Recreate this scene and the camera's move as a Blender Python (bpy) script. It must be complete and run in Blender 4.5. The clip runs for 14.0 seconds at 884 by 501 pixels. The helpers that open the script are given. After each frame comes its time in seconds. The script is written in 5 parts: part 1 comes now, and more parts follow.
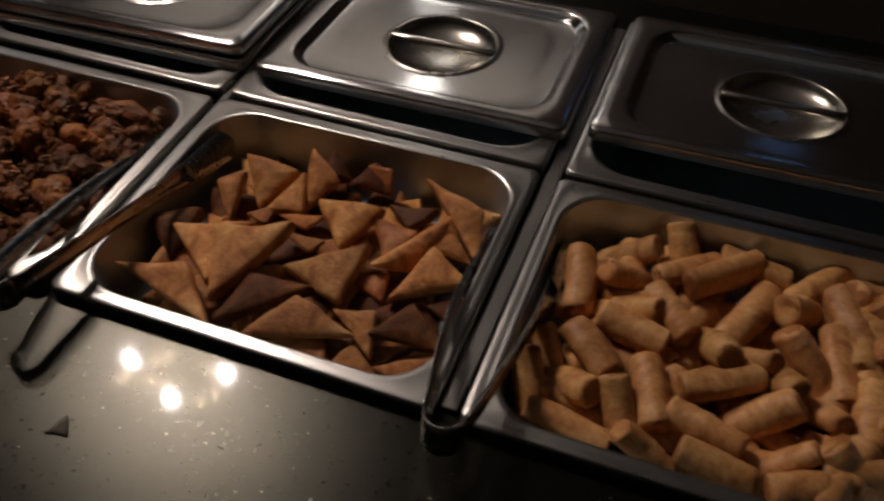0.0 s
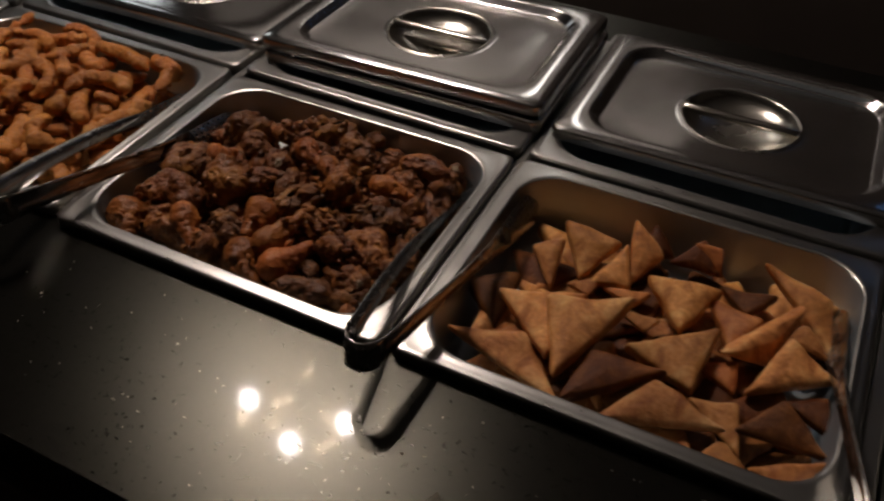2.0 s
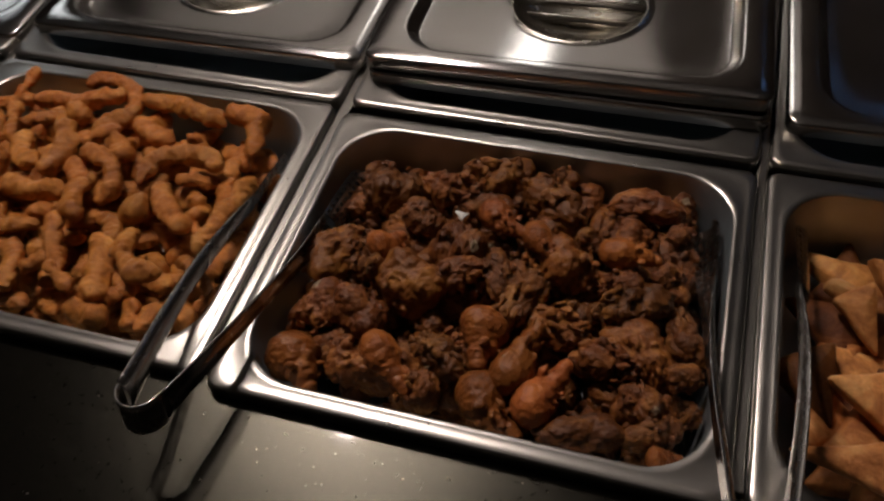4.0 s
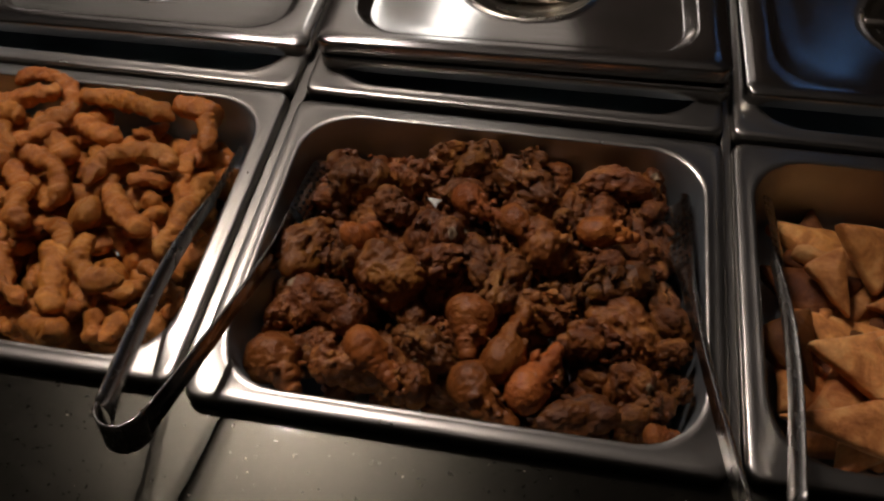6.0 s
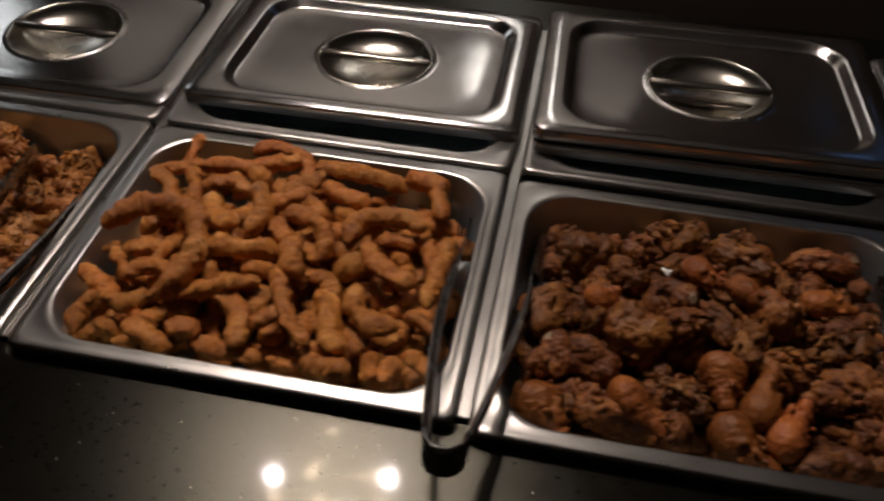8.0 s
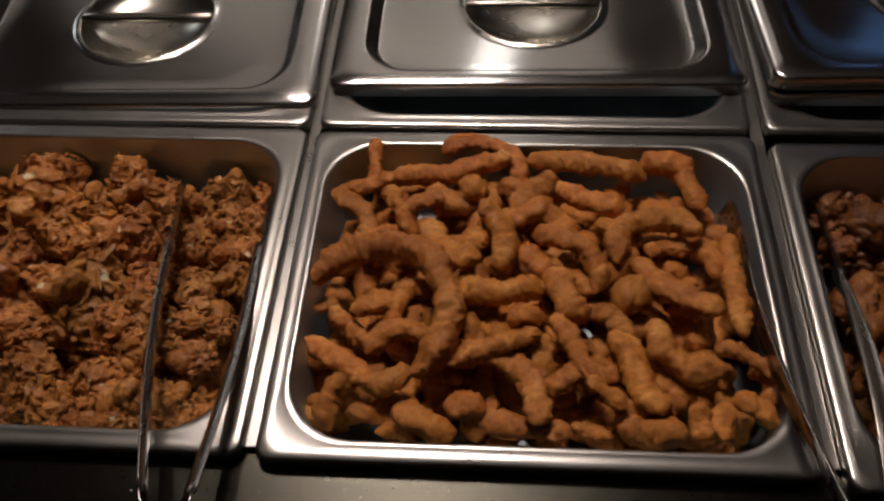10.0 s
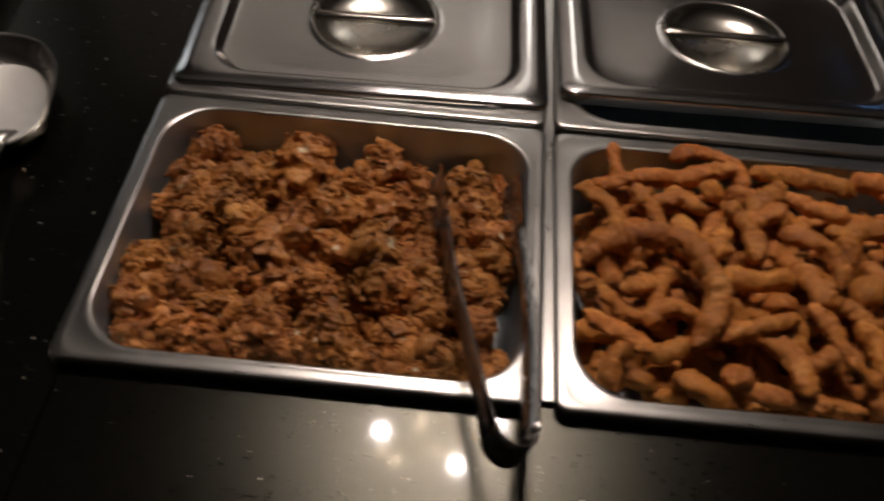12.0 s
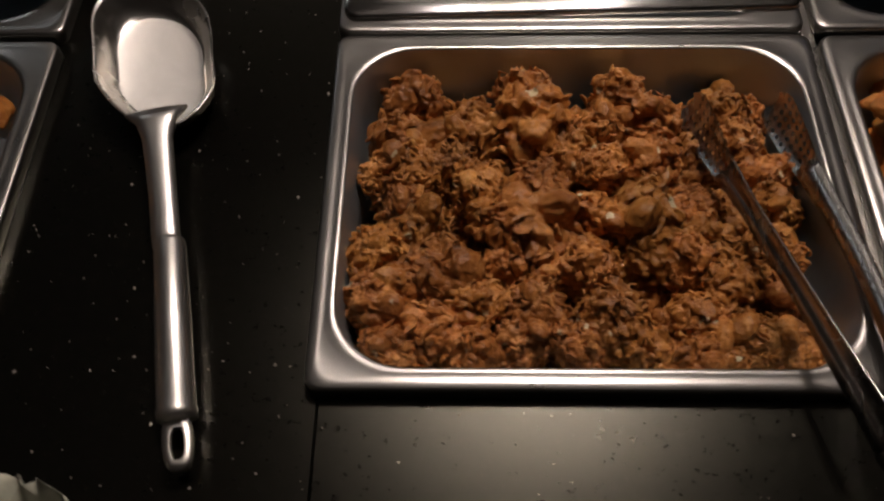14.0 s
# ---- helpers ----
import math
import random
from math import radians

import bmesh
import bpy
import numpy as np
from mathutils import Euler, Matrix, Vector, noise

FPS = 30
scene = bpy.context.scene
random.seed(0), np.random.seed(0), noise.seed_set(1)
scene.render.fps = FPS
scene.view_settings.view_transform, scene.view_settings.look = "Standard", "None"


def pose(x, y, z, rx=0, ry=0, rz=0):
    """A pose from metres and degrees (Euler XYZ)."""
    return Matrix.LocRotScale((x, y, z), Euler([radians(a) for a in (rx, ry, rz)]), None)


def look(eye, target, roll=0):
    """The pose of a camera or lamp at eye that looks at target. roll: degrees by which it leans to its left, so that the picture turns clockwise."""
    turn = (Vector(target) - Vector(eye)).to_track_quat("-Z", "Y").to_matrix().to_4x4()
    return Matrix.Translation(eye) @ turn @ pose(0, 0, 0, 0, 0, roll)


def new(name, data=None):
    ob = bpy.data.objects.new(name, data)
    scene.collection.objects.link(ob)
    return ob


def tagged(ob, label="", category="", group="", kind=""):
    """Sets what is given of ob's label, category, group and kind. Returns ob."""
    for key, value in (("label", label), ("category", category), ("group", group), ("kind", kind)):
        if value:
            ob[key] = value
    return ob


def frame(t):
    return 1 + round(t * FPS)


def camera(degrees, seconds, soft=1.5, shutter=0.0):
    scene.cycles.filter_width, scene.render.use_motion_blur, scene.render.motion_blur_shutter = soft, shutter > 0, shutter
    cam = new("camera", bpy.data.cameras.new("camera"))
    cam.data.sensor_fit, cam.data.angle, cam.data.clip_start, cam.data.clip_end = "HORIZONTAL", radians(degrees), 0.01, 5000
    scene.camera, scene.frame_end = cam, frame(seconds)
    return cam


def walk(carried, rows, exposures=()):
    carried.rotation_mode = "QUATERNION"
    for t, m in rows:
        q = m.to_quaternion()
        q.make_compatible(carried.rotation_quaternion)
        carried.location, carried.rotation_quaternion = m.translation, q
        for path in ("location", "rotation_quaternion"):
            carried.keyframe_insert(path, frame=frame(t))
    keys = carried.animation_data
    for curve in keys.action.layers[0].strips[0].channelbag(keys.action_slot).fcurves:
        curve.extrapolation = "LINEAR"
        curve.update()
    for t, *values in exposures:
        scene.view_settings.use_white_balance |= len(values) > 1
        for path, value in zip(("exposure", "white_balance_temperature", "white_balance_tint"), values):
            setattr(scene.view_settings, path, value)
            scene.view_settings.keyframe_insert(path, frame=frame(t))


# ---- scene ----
cam = camera(55.1, 14.0, soft=2.3, shutter=0.5)
PATH = [
    (0, (0.464, -0.293, 1.41), (-0.065, 0.979, -0.041), -1.5),
    (0.5, (0.407, -0.306, 1.41), (-0.163, 0.97, -0.02), -0.8),
    (1, (0.345, -0.32, 1.404), (-0.280, 0.958, -0.002), -1.5),
    (1.5, (0.282, -0.344, 1.415), (-0.379, 0.922, 0.015), -3.7),
    (2, (0.226, -0.356, 1.396), (-0.432, 0.955, 0.036), 0.4),
    (2.5, (0.157, -0.322, 1.393), (-0.584, 0.937, 0.026), -2.6),
    (2.7, (0.107, -0.301, 1.391), (-0.650, 0.927, 0.007), -4.3),
    (4.8, (-0.098, -0.196, 1.364), (-0.407, 0.968, -0.232), -5.2),
    (5, (-0.1, -0.194, 1.361), (-0.403, 0.971, -0.236), -5.0),
    (5.5, (-0.108, -0.204, 1.368), (-0.381, 0.959, -0.236), -3.7),
    (6, (-0.121, -0.212, 1.373), (-0.376, 0.968, -0.222), -2.5),
    (6.5, (-0.153, -0.233, 1.377), (-0.397, 0.991, -0.186), -0.6),
    (7, (-0.197, -0.267, 1.391), (-0.449, 1.005, -0.131), -1.7),
    (7.5, (-0.25, -0.313, 1.404), (-0.462, 1.03, -0.063), -0.8),
    (8, (-0.297, -0.315, 1.389), (-0.547, 1.081, -0.02), 1.6),
    (8.5, (-0.398, -0.255, 1.379), (-0.727, 1.045, -0.105), -2.3),
    (8.7, (-0.441, -0.224, 1.381), (-0.779, 1.033, -0.137), -3.5),
    (10.8, (-0.57, -0.187, 1.369), (-0.515, 1.0, -0.239), 1.7),
    (11, (-0.594, -0.202, 1.379), (-0.511, 0.995, -0.221), 3.8),
    (11.5, (-0.679, -0.248, 1.399), (-0.593, 0.988, -0.17), 5.9),
    (12, (-0.746, -0.272, 1.399), (-0.773, 0.99, -0.152), 4.5),
    (12.5, (-0.807, -0.234, 1.379), (-0.953, 1.026, -0.168), -0.8),
    (13, (-0.873, -0.168, 1.351), (-0.976, 0.954, -0.302), -3.3),
    (13.5, (-0.894, -0.163, 1.347), (-0.967, 0.831, -0.387), -0.6),
    (14, (-0.92, -0.167, 1.345), (-0.962, 0.858, -0.372), -2.1),
]
walk(cam, [(t, look(eye, target, roll)) for t, eye, target, roll in PATH])


# ---- light ----
world = bpy.data.worlds.new("world")
world.use_nodes = True
world.node_tree.nodes["Background"].inputs[0].default_value = (0.02, 0.018, 0.016, 1)
world.node_tree.nodes["Background"].inputs[1].default_value = 0.3
scene.world = world
scene.view_settings.exposure = 0.0

COUNTER = 0.900      # top of the counter
RIM = 0.912          # top of the pans' rims
PAN_W, PAN_D = 0.327, 0.265


# ---- materials ----
def material(name):
    mat = bpy.data.materials.new(name)
    mat.use_nodes = True
    nodes = mat.node_tree.nodes
    return mat, nodes, mat.node_tree.links, nodes["Principled BSDF"]


def tex_noise(nodes, links, scale, detail=4.0, rough=0.55, stretch=(1, 1, 1), distort=0.0, coords="Object"):
    co = nodes.new("ShaderNodeTexCoord")
    mp = nodes.new("ShaderNodeMapping")
    mp.inputs["Scale"].default_value = stretch
    links.new(co.outputs[coords], mp.inputs["Vector"])
    n = nodes.new("ShaderNodeTexNoise")
    n.inputs["Scale"].default_value = scale
    n.inputs["Detail"].default_value = detail
    n.inputs["Roughness"].default_value = rough
    n.inputs["Distortion"].default_value = distort
    links.new(mp.outputs["Vector"], n.inputs["Vector"])
    return n


def ramp(nodes, links, source, stops):
    r = nodes.new("ShaderNodeValToRGB")
    el = r.color_ramp.elements
    while len(el) < len(stops):
        el.new(0.5)
    for e, (p, c) in zip(el, stops):
        e.position = p
        e.color = (*c, 1) if len(c) == 3 else c
    links.new(source, r.inputs["Fac"])
    return r


def span(nodes, links, source, lo, hi):
    m = nodes.new("ShaderNodeMapRange")
    m.inputs["To Min"].default_value = lo
    m.inputs["To Max"].default_value = hi
    links.new(source, m.inputs["Value"])
    return m


def bumped(nodes, links, bsdf, height, strength, distance):
    b = nodes.new("ShaderNodeBump")
    b.inputs["Strength"].default_value = strength
    b.inputs["Distance"].default_value = distance
    links.new(height, b.inputs["Height"])
    links.new(b.outputs["Normal"], bsdf.inputs["Normal"])
    return b


def mixed(nodes, links, fac, a, b, blend="MIX"):
    m = nodes.new("ShaderNodeMix")
    m.data_type = "RGBA"
    m.blend_type = blend
    if isinstance(fac, float):
        m.inputs["Factor"].default_value = fac
    else:
        links.new(fac, m.inputs["Factor"])
    for socket, v in ((m.inputs[6], a), (m.inputs[7], b)):
        if isinstance(v, tuple):
            socket.default_value = (*v, 1)
        else:
            links.new(v, socket)
    return m.outputs[2]


def steel(name, colour, rough, brushed=(1, 1, 1), scale=60.0, smudge=0.12, relief=0.06, streak=0.0, grit=0.06):
    """Stainless steel: brushed grain along one axis, with smudges that change the gloss."""
    mat, nodes, links, bsdf = material(name)
    bsdf.inputs["Metallic"].default_value = 1.0
    grain = tex_noise(nodes, links, scale, 3, 0.6, brushed)
    smear = tex_noise(nodes, links, 14, 5, 0.6, distort=0.6)
    tone = ramp(nodes, links, smear.outputs["Fac"], [(0.3, tuple(c * 0.8 for c in colour)), (0.7, colour)])
    links.new(tone.outputs["Color"], bsdf.inputs["Base Color"])
    a = span(nodes, links, smear.outputs["Fac"], rough - smudge * 0.6, rough + smudge)
    g = span(nodes, links, grain.outputs["Fac"], -grit, grit)
    add = nodes.new("ShaderNodeMath")
    links.new(a.outputs[0], add.inputs[0])
    links.new(g.outputs[0], add.inputs[1])
    links.new(add.outputs[0], bsdf.inputs["Roughness"])
    bumped(nodes, links, bsdf, grain.outputs["Fac"], relief, 0.0004)
    if streak:
        # brushed from side to side, so that lights smear from front to back
        bsdf.inputs["Anisotropic"].default_value = streak
        along = nodes.new("ShaderNodeTangent")
        along.direction_type = "UV_MAP"
        along.uv_map = "brushing"
        links.new(along.outputs["Tangent"], bsdf.inputs["Tangent"])
    return mat


STEEL_PAN = steel("pan steel", (0.42, 0.41, 0.385), 0.28, (1, 1, 1), 60, 0.06, 0.0, 0.0, 0.015)
STEEL_BASIN = steel("basin steel", (0.56, 0.63, 0.68), 0.48, (1, 1, 6), 50, 0.08)
STEEL_LID = steel("lid steel", (0.63, 0.62, 0.60), 0.155, (0.4, 14, 1), 45, 0.08, 0.03, 0.80)
STEEL_CUP = steel("lid handle steel", (0.66, 0.62, 0.55), 0.16, (0.4, 8, 1), 60, 0.06)
STEEL_HOLLOW = steel("lid hollow steel", (0.57, 0.545, 0.48), 0.24, (1, 1, 1), 40, 0.08)
STEEL_WALL = steel("polished spoon steel", (0.66, 0.64, 0.60), 0.26, (1, 1, 1), 20, 0.03, 0.0)
STEEL_TONG = steel("tong steel", (0.47, 0.46, 0.44), 0.25, (8, 1, 1), 60, 0.06)
STEEL_SPOON = steel("spoon steel", (0.80, 0.78, 0.74), 0.32, (1, 1, 1), 10, 0.04, 0.0)

STEEL_BOWL = steel("spoon bowl steel", (0.86, 0.84, 0.80), 0.47, (1, 1, 1), 30, 0.10, 0.03)


def granite():
    mat, nodes, links, bsdf = material("black granite")
    co = nodes.new("ShaderNodeTexCoord")
    base = tex_noise(nodes, links, 160, 3, 0.7)
    cloud = tex_noise(nodes, links, 9, 4, 0.6)
    tone = ramp(nodes, links, base.outputs["Fac"], [(0.35, (0.0010, 0.0010, 0.0008)), (0.62, (0.0030, 0.0027, 0.0022)), (0.80, (0.010, 0.009, 0.0075))])
    cells = nodes.new("ShaderNodeTexVoronoi")
    cells.inputs["Scale"].default_value = 75
    links.new(co.outputs["Object"], cells.inputs["Vector"])
    # a few of the cells hold a pale fleck
    pick = nodes.new("ShaderNodeSeparateColor")
    links.new(cells.outputs["Color"], pick.inputs[0])
    few = ramp(nodes, links, pick.outputs[0], [(0.94, (0, 0, 0)), (0.955, (1, 1, 1))])
    near = ramp(nodes, links, cells.outputs["Distance"], [(0.05, (1, 1, 1)), (0.10, (0, 0, 0))])
    both = nodes.new("ShaderNodeMath")
    both.operation = "MULTIPLY"
    links.new(few.outputs["Color"], both.inputs[0])
    links.new(near.outputs["Color"], both.inputs[1])
    col = mixed(nodes, links, both.outputs[0], tone.outputs["Color"], (0.32, 0.30, 0.26))
    links.new(col, bsdf.inputs["Base Color"])
    r = span(nodes, links, cloud.outputs["Fac"], 0.275, 0.325)
    mottle = tex_noise(nodes, links, 240, 4, 0.75)
    patches = tex_noise(nodes, links, 120, 3, 0.65)
    grains = nodes.new("ShaderNodeMath")
    links.new(mottle.outputs["Fac"], grains.inputs[0])
    links.new(patches.outputs["Fac"], grains.inputs[1])
    r2 = span(nodes, links, grains.outputs[0], -0.05, 0.05)
    r2.inputs["From Min"].default_value = 0.5
    r2.inputs["From Max"].default_value = 1.5
    both2 = nodes.new("ShaderNodeMath")
    links.new(r.outputs[0], both2.inputs[0])
    links.new(r2.outputs[0], both2.inputs[1])
    # the honed grain gives a broad gloss with a soft end, the polish over it the sharp one
    bsdf.inputs["Roughness"].default_value = 0.28
    bsdf.inputs["Specular IOR Level"].default_value = 0.07
    bsdf.inputs["Specular Tint"].default_value = (1.0, 0.97, 0.80, 1)
    gloss = nodes.new("ShaderNodeBsdfGlossy")
    gloss.distribution = "BECKMANN"
    gloss.inputs["Color"].default_value = (0.024, 0.0232, 0.0188, 1)
    links.new(both2.outputs[0], gloss.inputs["Roughness"])
    whole = nodes.new("ShaderNodeAddShader")
    links.new(bsdf.outputs[0], whole.inputs[0])
    links.new(gloss.outputs[0], whole.inputs[1])
    links.new(whole.outputs[0], nodes["Material Output"].inputs["Surface"])
    bsdf.inputs["Coat Weight"].default_value = 0.16
    bsdf.inputs["Coat Roughness"].default_value = 0.06
    bumped(nodes, links, bsdf, mottle.outputs["Fac"], 0.007, 0.0006)
    links.new(bsdf.inputs["Normal"].links[0].from_socket, gloss.inputs["Normal"])
    # the polish is slightly pitted, so that lamps break up into glints
    pits = nodes.new("ShaderNodeBump")
    pits.inputs["Strength"].default_value = 0.028
    pits.inputs["Distance"].default_value = 0.0006
    links.new(patches.outputs["Fac"], pits.inputs["Height"])
    links.new(pits.outputs["Normal"], bsdf.inputs["Coat Normal"])
    return mat


GRANITE = granite()


def plain(name, colour, rough=0.6, metal=0.0, vary=0.25, scale=8.0):
    mat, nodes, links, bsdf = material(name)
    n = tex_noise(nodes, links, scale, 5, 0.6)
    tone = ramp(nodes, links, n.outputs["Fac"], [(0.3, tuple(c * (1 - vary) for c in colour)), (0.7, colour)])
    links.new(tone.outputs["Color"], bsdf.inputs["Base Color"])
    bsdf.inputs["Roughness"].default_value = rough
    bsdf.inputs["Metallic"].default_value = metal
    fine = tex_noise(nodes, links, scale * 12, 3, 0.6)
    bumped(nodes, links, bsdf, fine.outputs["Fac"], 0.15, 0.002)
    return mat


def glow(name, colour, strength):
    mat, nodes, links, bsdf = material(name)
    bsdf.inputs["Base Color"].default_value = (*colour, 1)
    bsdf.inputs["Emission Color"].default_value = (*colour, 1)
    bsdf.inputs["Emission Strength"].default_value = strength
    return mat


def fried(name, dark, mid, light, scale=60.0, rough=0.55, relief=0.0012, vary=0.35, sheen_oil=0.3, bits=0.0):
    """Fried crust: three browns mixed at two scales, each piece a little lighter or darker."""
    mat, nodes, links, bsdf = material(name)
    big = tex_noise(nodes, links, scale * 0.7, 4, 0.65, distort=0.5)
    fine = tex_noise(nodes, links, scale * 4, 5, 0.7)
    tone = ramp(nodes, links, big.outputs["Fac"], [(0.28, dark), (0.50, mid), (0.72, light)])
    speck = ramp(nodes, links, fine.outputs["Fac"], [(0.27, (0.74, 0.68, 0.62)), (0.55, (1, 1, 1)), (0.8, (1.25, 1.2, 1.1))])
    col = mixed(nodes, links, 0.8, tone.outputs["Color"], speck.outputs["Color"], "MULTIPLY")
    info = nodes.new("ShaderNodeObjectInfo")
    each = span(nodes, links, info.outputs["Random"], 1 - vary, 1 + vary * 0.45)
    if bits:
        # a few pale specks: onion scraps in fritters, painted glints on the chicken
        co = nodes.new("ShaderNodeTexCoord")
        cells = nodes.new("ShaderNodeTexVoronoi")
        cells.inputs["Scale"].default_value = 150
        links.new(co.outputs["Object"], cells.inputs["Vector"])
        pick = nodes.new("ShaderNodeSeparateColor")
        links.new(cells.outputs["Color"], pick.inputs[0])
        few = ramp(nodes, links, pick.outputs[0], [(1 - bits, (0, 0, 0)), (1 - bits + 0.004, (1, 1, 1))])
        col = mixed(nodes, links, few.outputs["Color"], col, (0.62, 0.52, 0.34))
    out = nodes.new("ShaderNodeHueSaturation")
    # some pieces are redder than others
    again = nodes.new("ShaderNodeMath")
    again.operation = "MULTIPLY"
    again.inputs[1].default_value = 7.31
    links.new(info.outputs["Random"], again.inputs[0])
    part_of = nodes.new("ShaderNodeMath")
    part_of.operation = "FRACT"
    links.new(again.outputs[0], part_of.inputs[0])
    hue = span(nodes, links, part_of.outputs[0], 0.5 - 0.004, 0.5 + 0.005)
    links.new(hue.outputs[0], out.inputs["Hue"])
    links.new(each.outputs[0], out.inputs["Value"])
    links.new(col, out.inputs["Color"])
    links.new(out.outputs["Color"], bsdf.inputs["Base Color"])
    r = span(nodes, links, fine.outputs["Fac"], rough - 0.15, rough + 0.15)
    links.new(r.outputs[0], bsdf.inputs["Roughness"])
    bsdf.inputs["Specular IOR Level"].default_value = sheen_oil
    bumped(nodes, links, bsdf, fine.outputs["Fac"], 0.7, relief)
    return mat


ROLL = fried("spring roll pastry", (0.33, 0.115, 0.032), (0.61, 0.300, 0.106), (0.78, 0.48, 0.22), 55, 0.42, 0.0008, 0.25)
ROLL_END = fried("browned pastry edge", (0.20, 0.062, 0.018), (0.36, 0.135, 0.040), (0.50, 0.23, 0.08), 110, 0.42, 0.0010, 0.25)
SAMOSA = fried("samosa pastry", (0.27, 0.078, 0.019), (0.64, 0.272, 0.080), (0.86, 0.50, 0.195), 58, 0.42, 0.0026, 0.34)
SAMOSA_RED = fried("reddish samosa pastry", (0.25, 0.072, 0.018), (0.50, 0.180, 0.050), (0.66, 0.30, 0.10), 70, 0.46, 0.0014, 0.25)
SAMOSA_DARK = fried("dark samosa pastry", (0.060, 0.018, 0.005), (0.140, 0.046, 0.013), (0.30, 0.115, 0.033), 70, 0.46, 0.0018, 0.25, 0.2)
CHICKEN = fried("dark fried crust", (0.060, 0.018, 0.005), (0.20, 0.064, 0.015), (0.46, 0.190, 0.043), 60, 0.40, 0.0016, 0.40, 0.38, 0.003)
CHICKEN_RED = fried("reddish fried crust", (0.13, 0.034, 0.008), (0.33, 0.098, 0.022), (0.50, 0.180, 0.044), 50, 0.38, 0.0012, 0.35, 0.32)
BATTER = fried("golden batter", (0.33, 0.100, 0.019), (0.55, 0.204, 0.040), (0.78, 0.37, 0.096), 60, 0.36, 0.0026, 0.24, 0.38)
PAKORA = fried("vegetable fritter crust", (0.17, 0.062, 0.014), (0.41, 0.155, 0.034), (0.74, 0.36, 0.110), 48, 0.36, 0.0010, 0.28, 0.4, 0.008)


# ---- mesh helpers ----
def mesh_of(bm, name, mat, smooth=True):
    me = bpy.data.meshes.new(name)
    bmesh.ops.recalc_face_normals(bm, faces=bm.faces)
    bm.to_mesh(me)
    bm.free()
    me.materials.append(mat)
    if smooth:
        me.shade_smooth()
    return me


def part(name, bm, mat, parent, label="", smooth=True):
    """Links a bmesh as one mesh object under a thing or a part."""
    ob = new(name, mesh_of(bm, name, mat, smooth))
    ob.parent = parent
    return tagged(ob, label)


def thing(name, at, label, category, group="", kind=""):
    ob = new(name)
    ob.empty_display_size = 0.02
    ob.matrix_basis = at
    return tagged(ob, label, category, group, kind)


def box(bm, x0, x1, y0, y1, z0, z1, bevel=0.0):
    vs = [bm.verts.new((x, y, z)) for x in (x0, x1) for y in (y0, y1) for z in (z0, z1)]
    quads = [(0, 1, 3, 2), (4, 6, 7, 5), (0, 4, 5, 1), (2, 3, 7, 6), (0, 2, 6, 4), (1, 5, 7, 3)]
    fs = [bm.faces.new([vs[i] for i in q]) for q in quads]
    if bevel:
        es = list({e for f in fs for e in f.edges})
        bmesh.ops.bevel(bm, geom=es, offset=bevel, segments=2, profile=0.5, affect="EDGES")
    return bm


def slab(name, mat, x0, x1, y0, y1, z0, z1, bevel=0.0, label="", category="", kind="structure"):
    bm = box(bmesh.new(), x0, x1, y0, y1, z0, z1, bevel)
    ob = new(name, mesh_of(bm, name, mat, False))
    return tagged(ob, label, category, "", kind)


def round_rect(w, d, r, z, corner=8, edge=5):
    """A closed outline round a rectangle with rounded corners, always with the same number of points."""
    pts = []
    for i, (sx, sy) in enumerate(((1, 1), (-1, 1), (-1, -1), (1, -1))):
        cx, cy = sx * (w / 2 - r), sy * (d / 2 - r)
        for k in range(corner + 1):
            a = math.pi / 2 * (i + k / corner)
            pts.append((cx + r * math.cos(a), cy + r * math.sin(a), z))
        nx, ny = ((-1, 1), (-1, -1), (1, -1), (1, 1))[i]
        a = math.pi / 2 * (i + 1)
        x0, y0 = pts[-1][:2]
        x1, y1 = nx * (w / 2 - r) + r * math.cos(a), ny * (d / 2 - r) + r * math.sin(a)
        for k in range(1, edge + 1):
            f = k / (edge + 1)
            pts.append((x0 + (x1 - x0) * f, y0 + (y1 - y0) * f, z))
    return pts


def ring_like(outline, radius, z, squash=1.0):
    """A circle with one point for each point of an outline, in the same directions."""
    return [(radius * math.cos(a), radius * squash * math.sin(a), z) for a in (math.atan2(p[1], p[0]) for p in outline)]


def skin(bm, loops, cap_first=False, cap_last=True):
    rows = [[bm.verts.new(p) for p in loop] for loop in loops]
    n = len(rows[0])
    for a, b in zip(rows, rows[1:]):
        for i in range(n):
            bm.faces.new((a[i], a[(i + 1) % n], b[(i + 1) % n], b[i]))
    if cap_first:
        bm.faces.new(rows[0])
    if cap_last:
        bm.faces.new(rows[-1])
    return bm


# ---- the room ----
WALL = plain("dark plaster", (0.07, 0.06, 0.05), 0.7)
CEILING = plain("grey ceiling paint", (0.07, 0.067, 0.064), 0.8)
FLOOR = plain("dark floor tiles", (0.07, 0.055, 0.045), 0.45)
WOOD = plain("dark cabinet wood", (0.06, 0.035, 0.022), 0.5, 0.0, 0.4, 5)
WOODWALL = plain("dark wall panelling", (0.03, 0.022, 0.017), 0.6)
DARK_METAL = plain("black painted metal", (0.02, 0.02, 0.02), 0.4)
ROOM = (-4.4, 3.4, -3.2, 2.30, 3.1)
x0, x1, y0, y1, top = ROOM
slab("floor", FLOOR, x0, x1, y0, y1, -0.1, 0, 0, "dark tiled floor of the dining room", "floor")
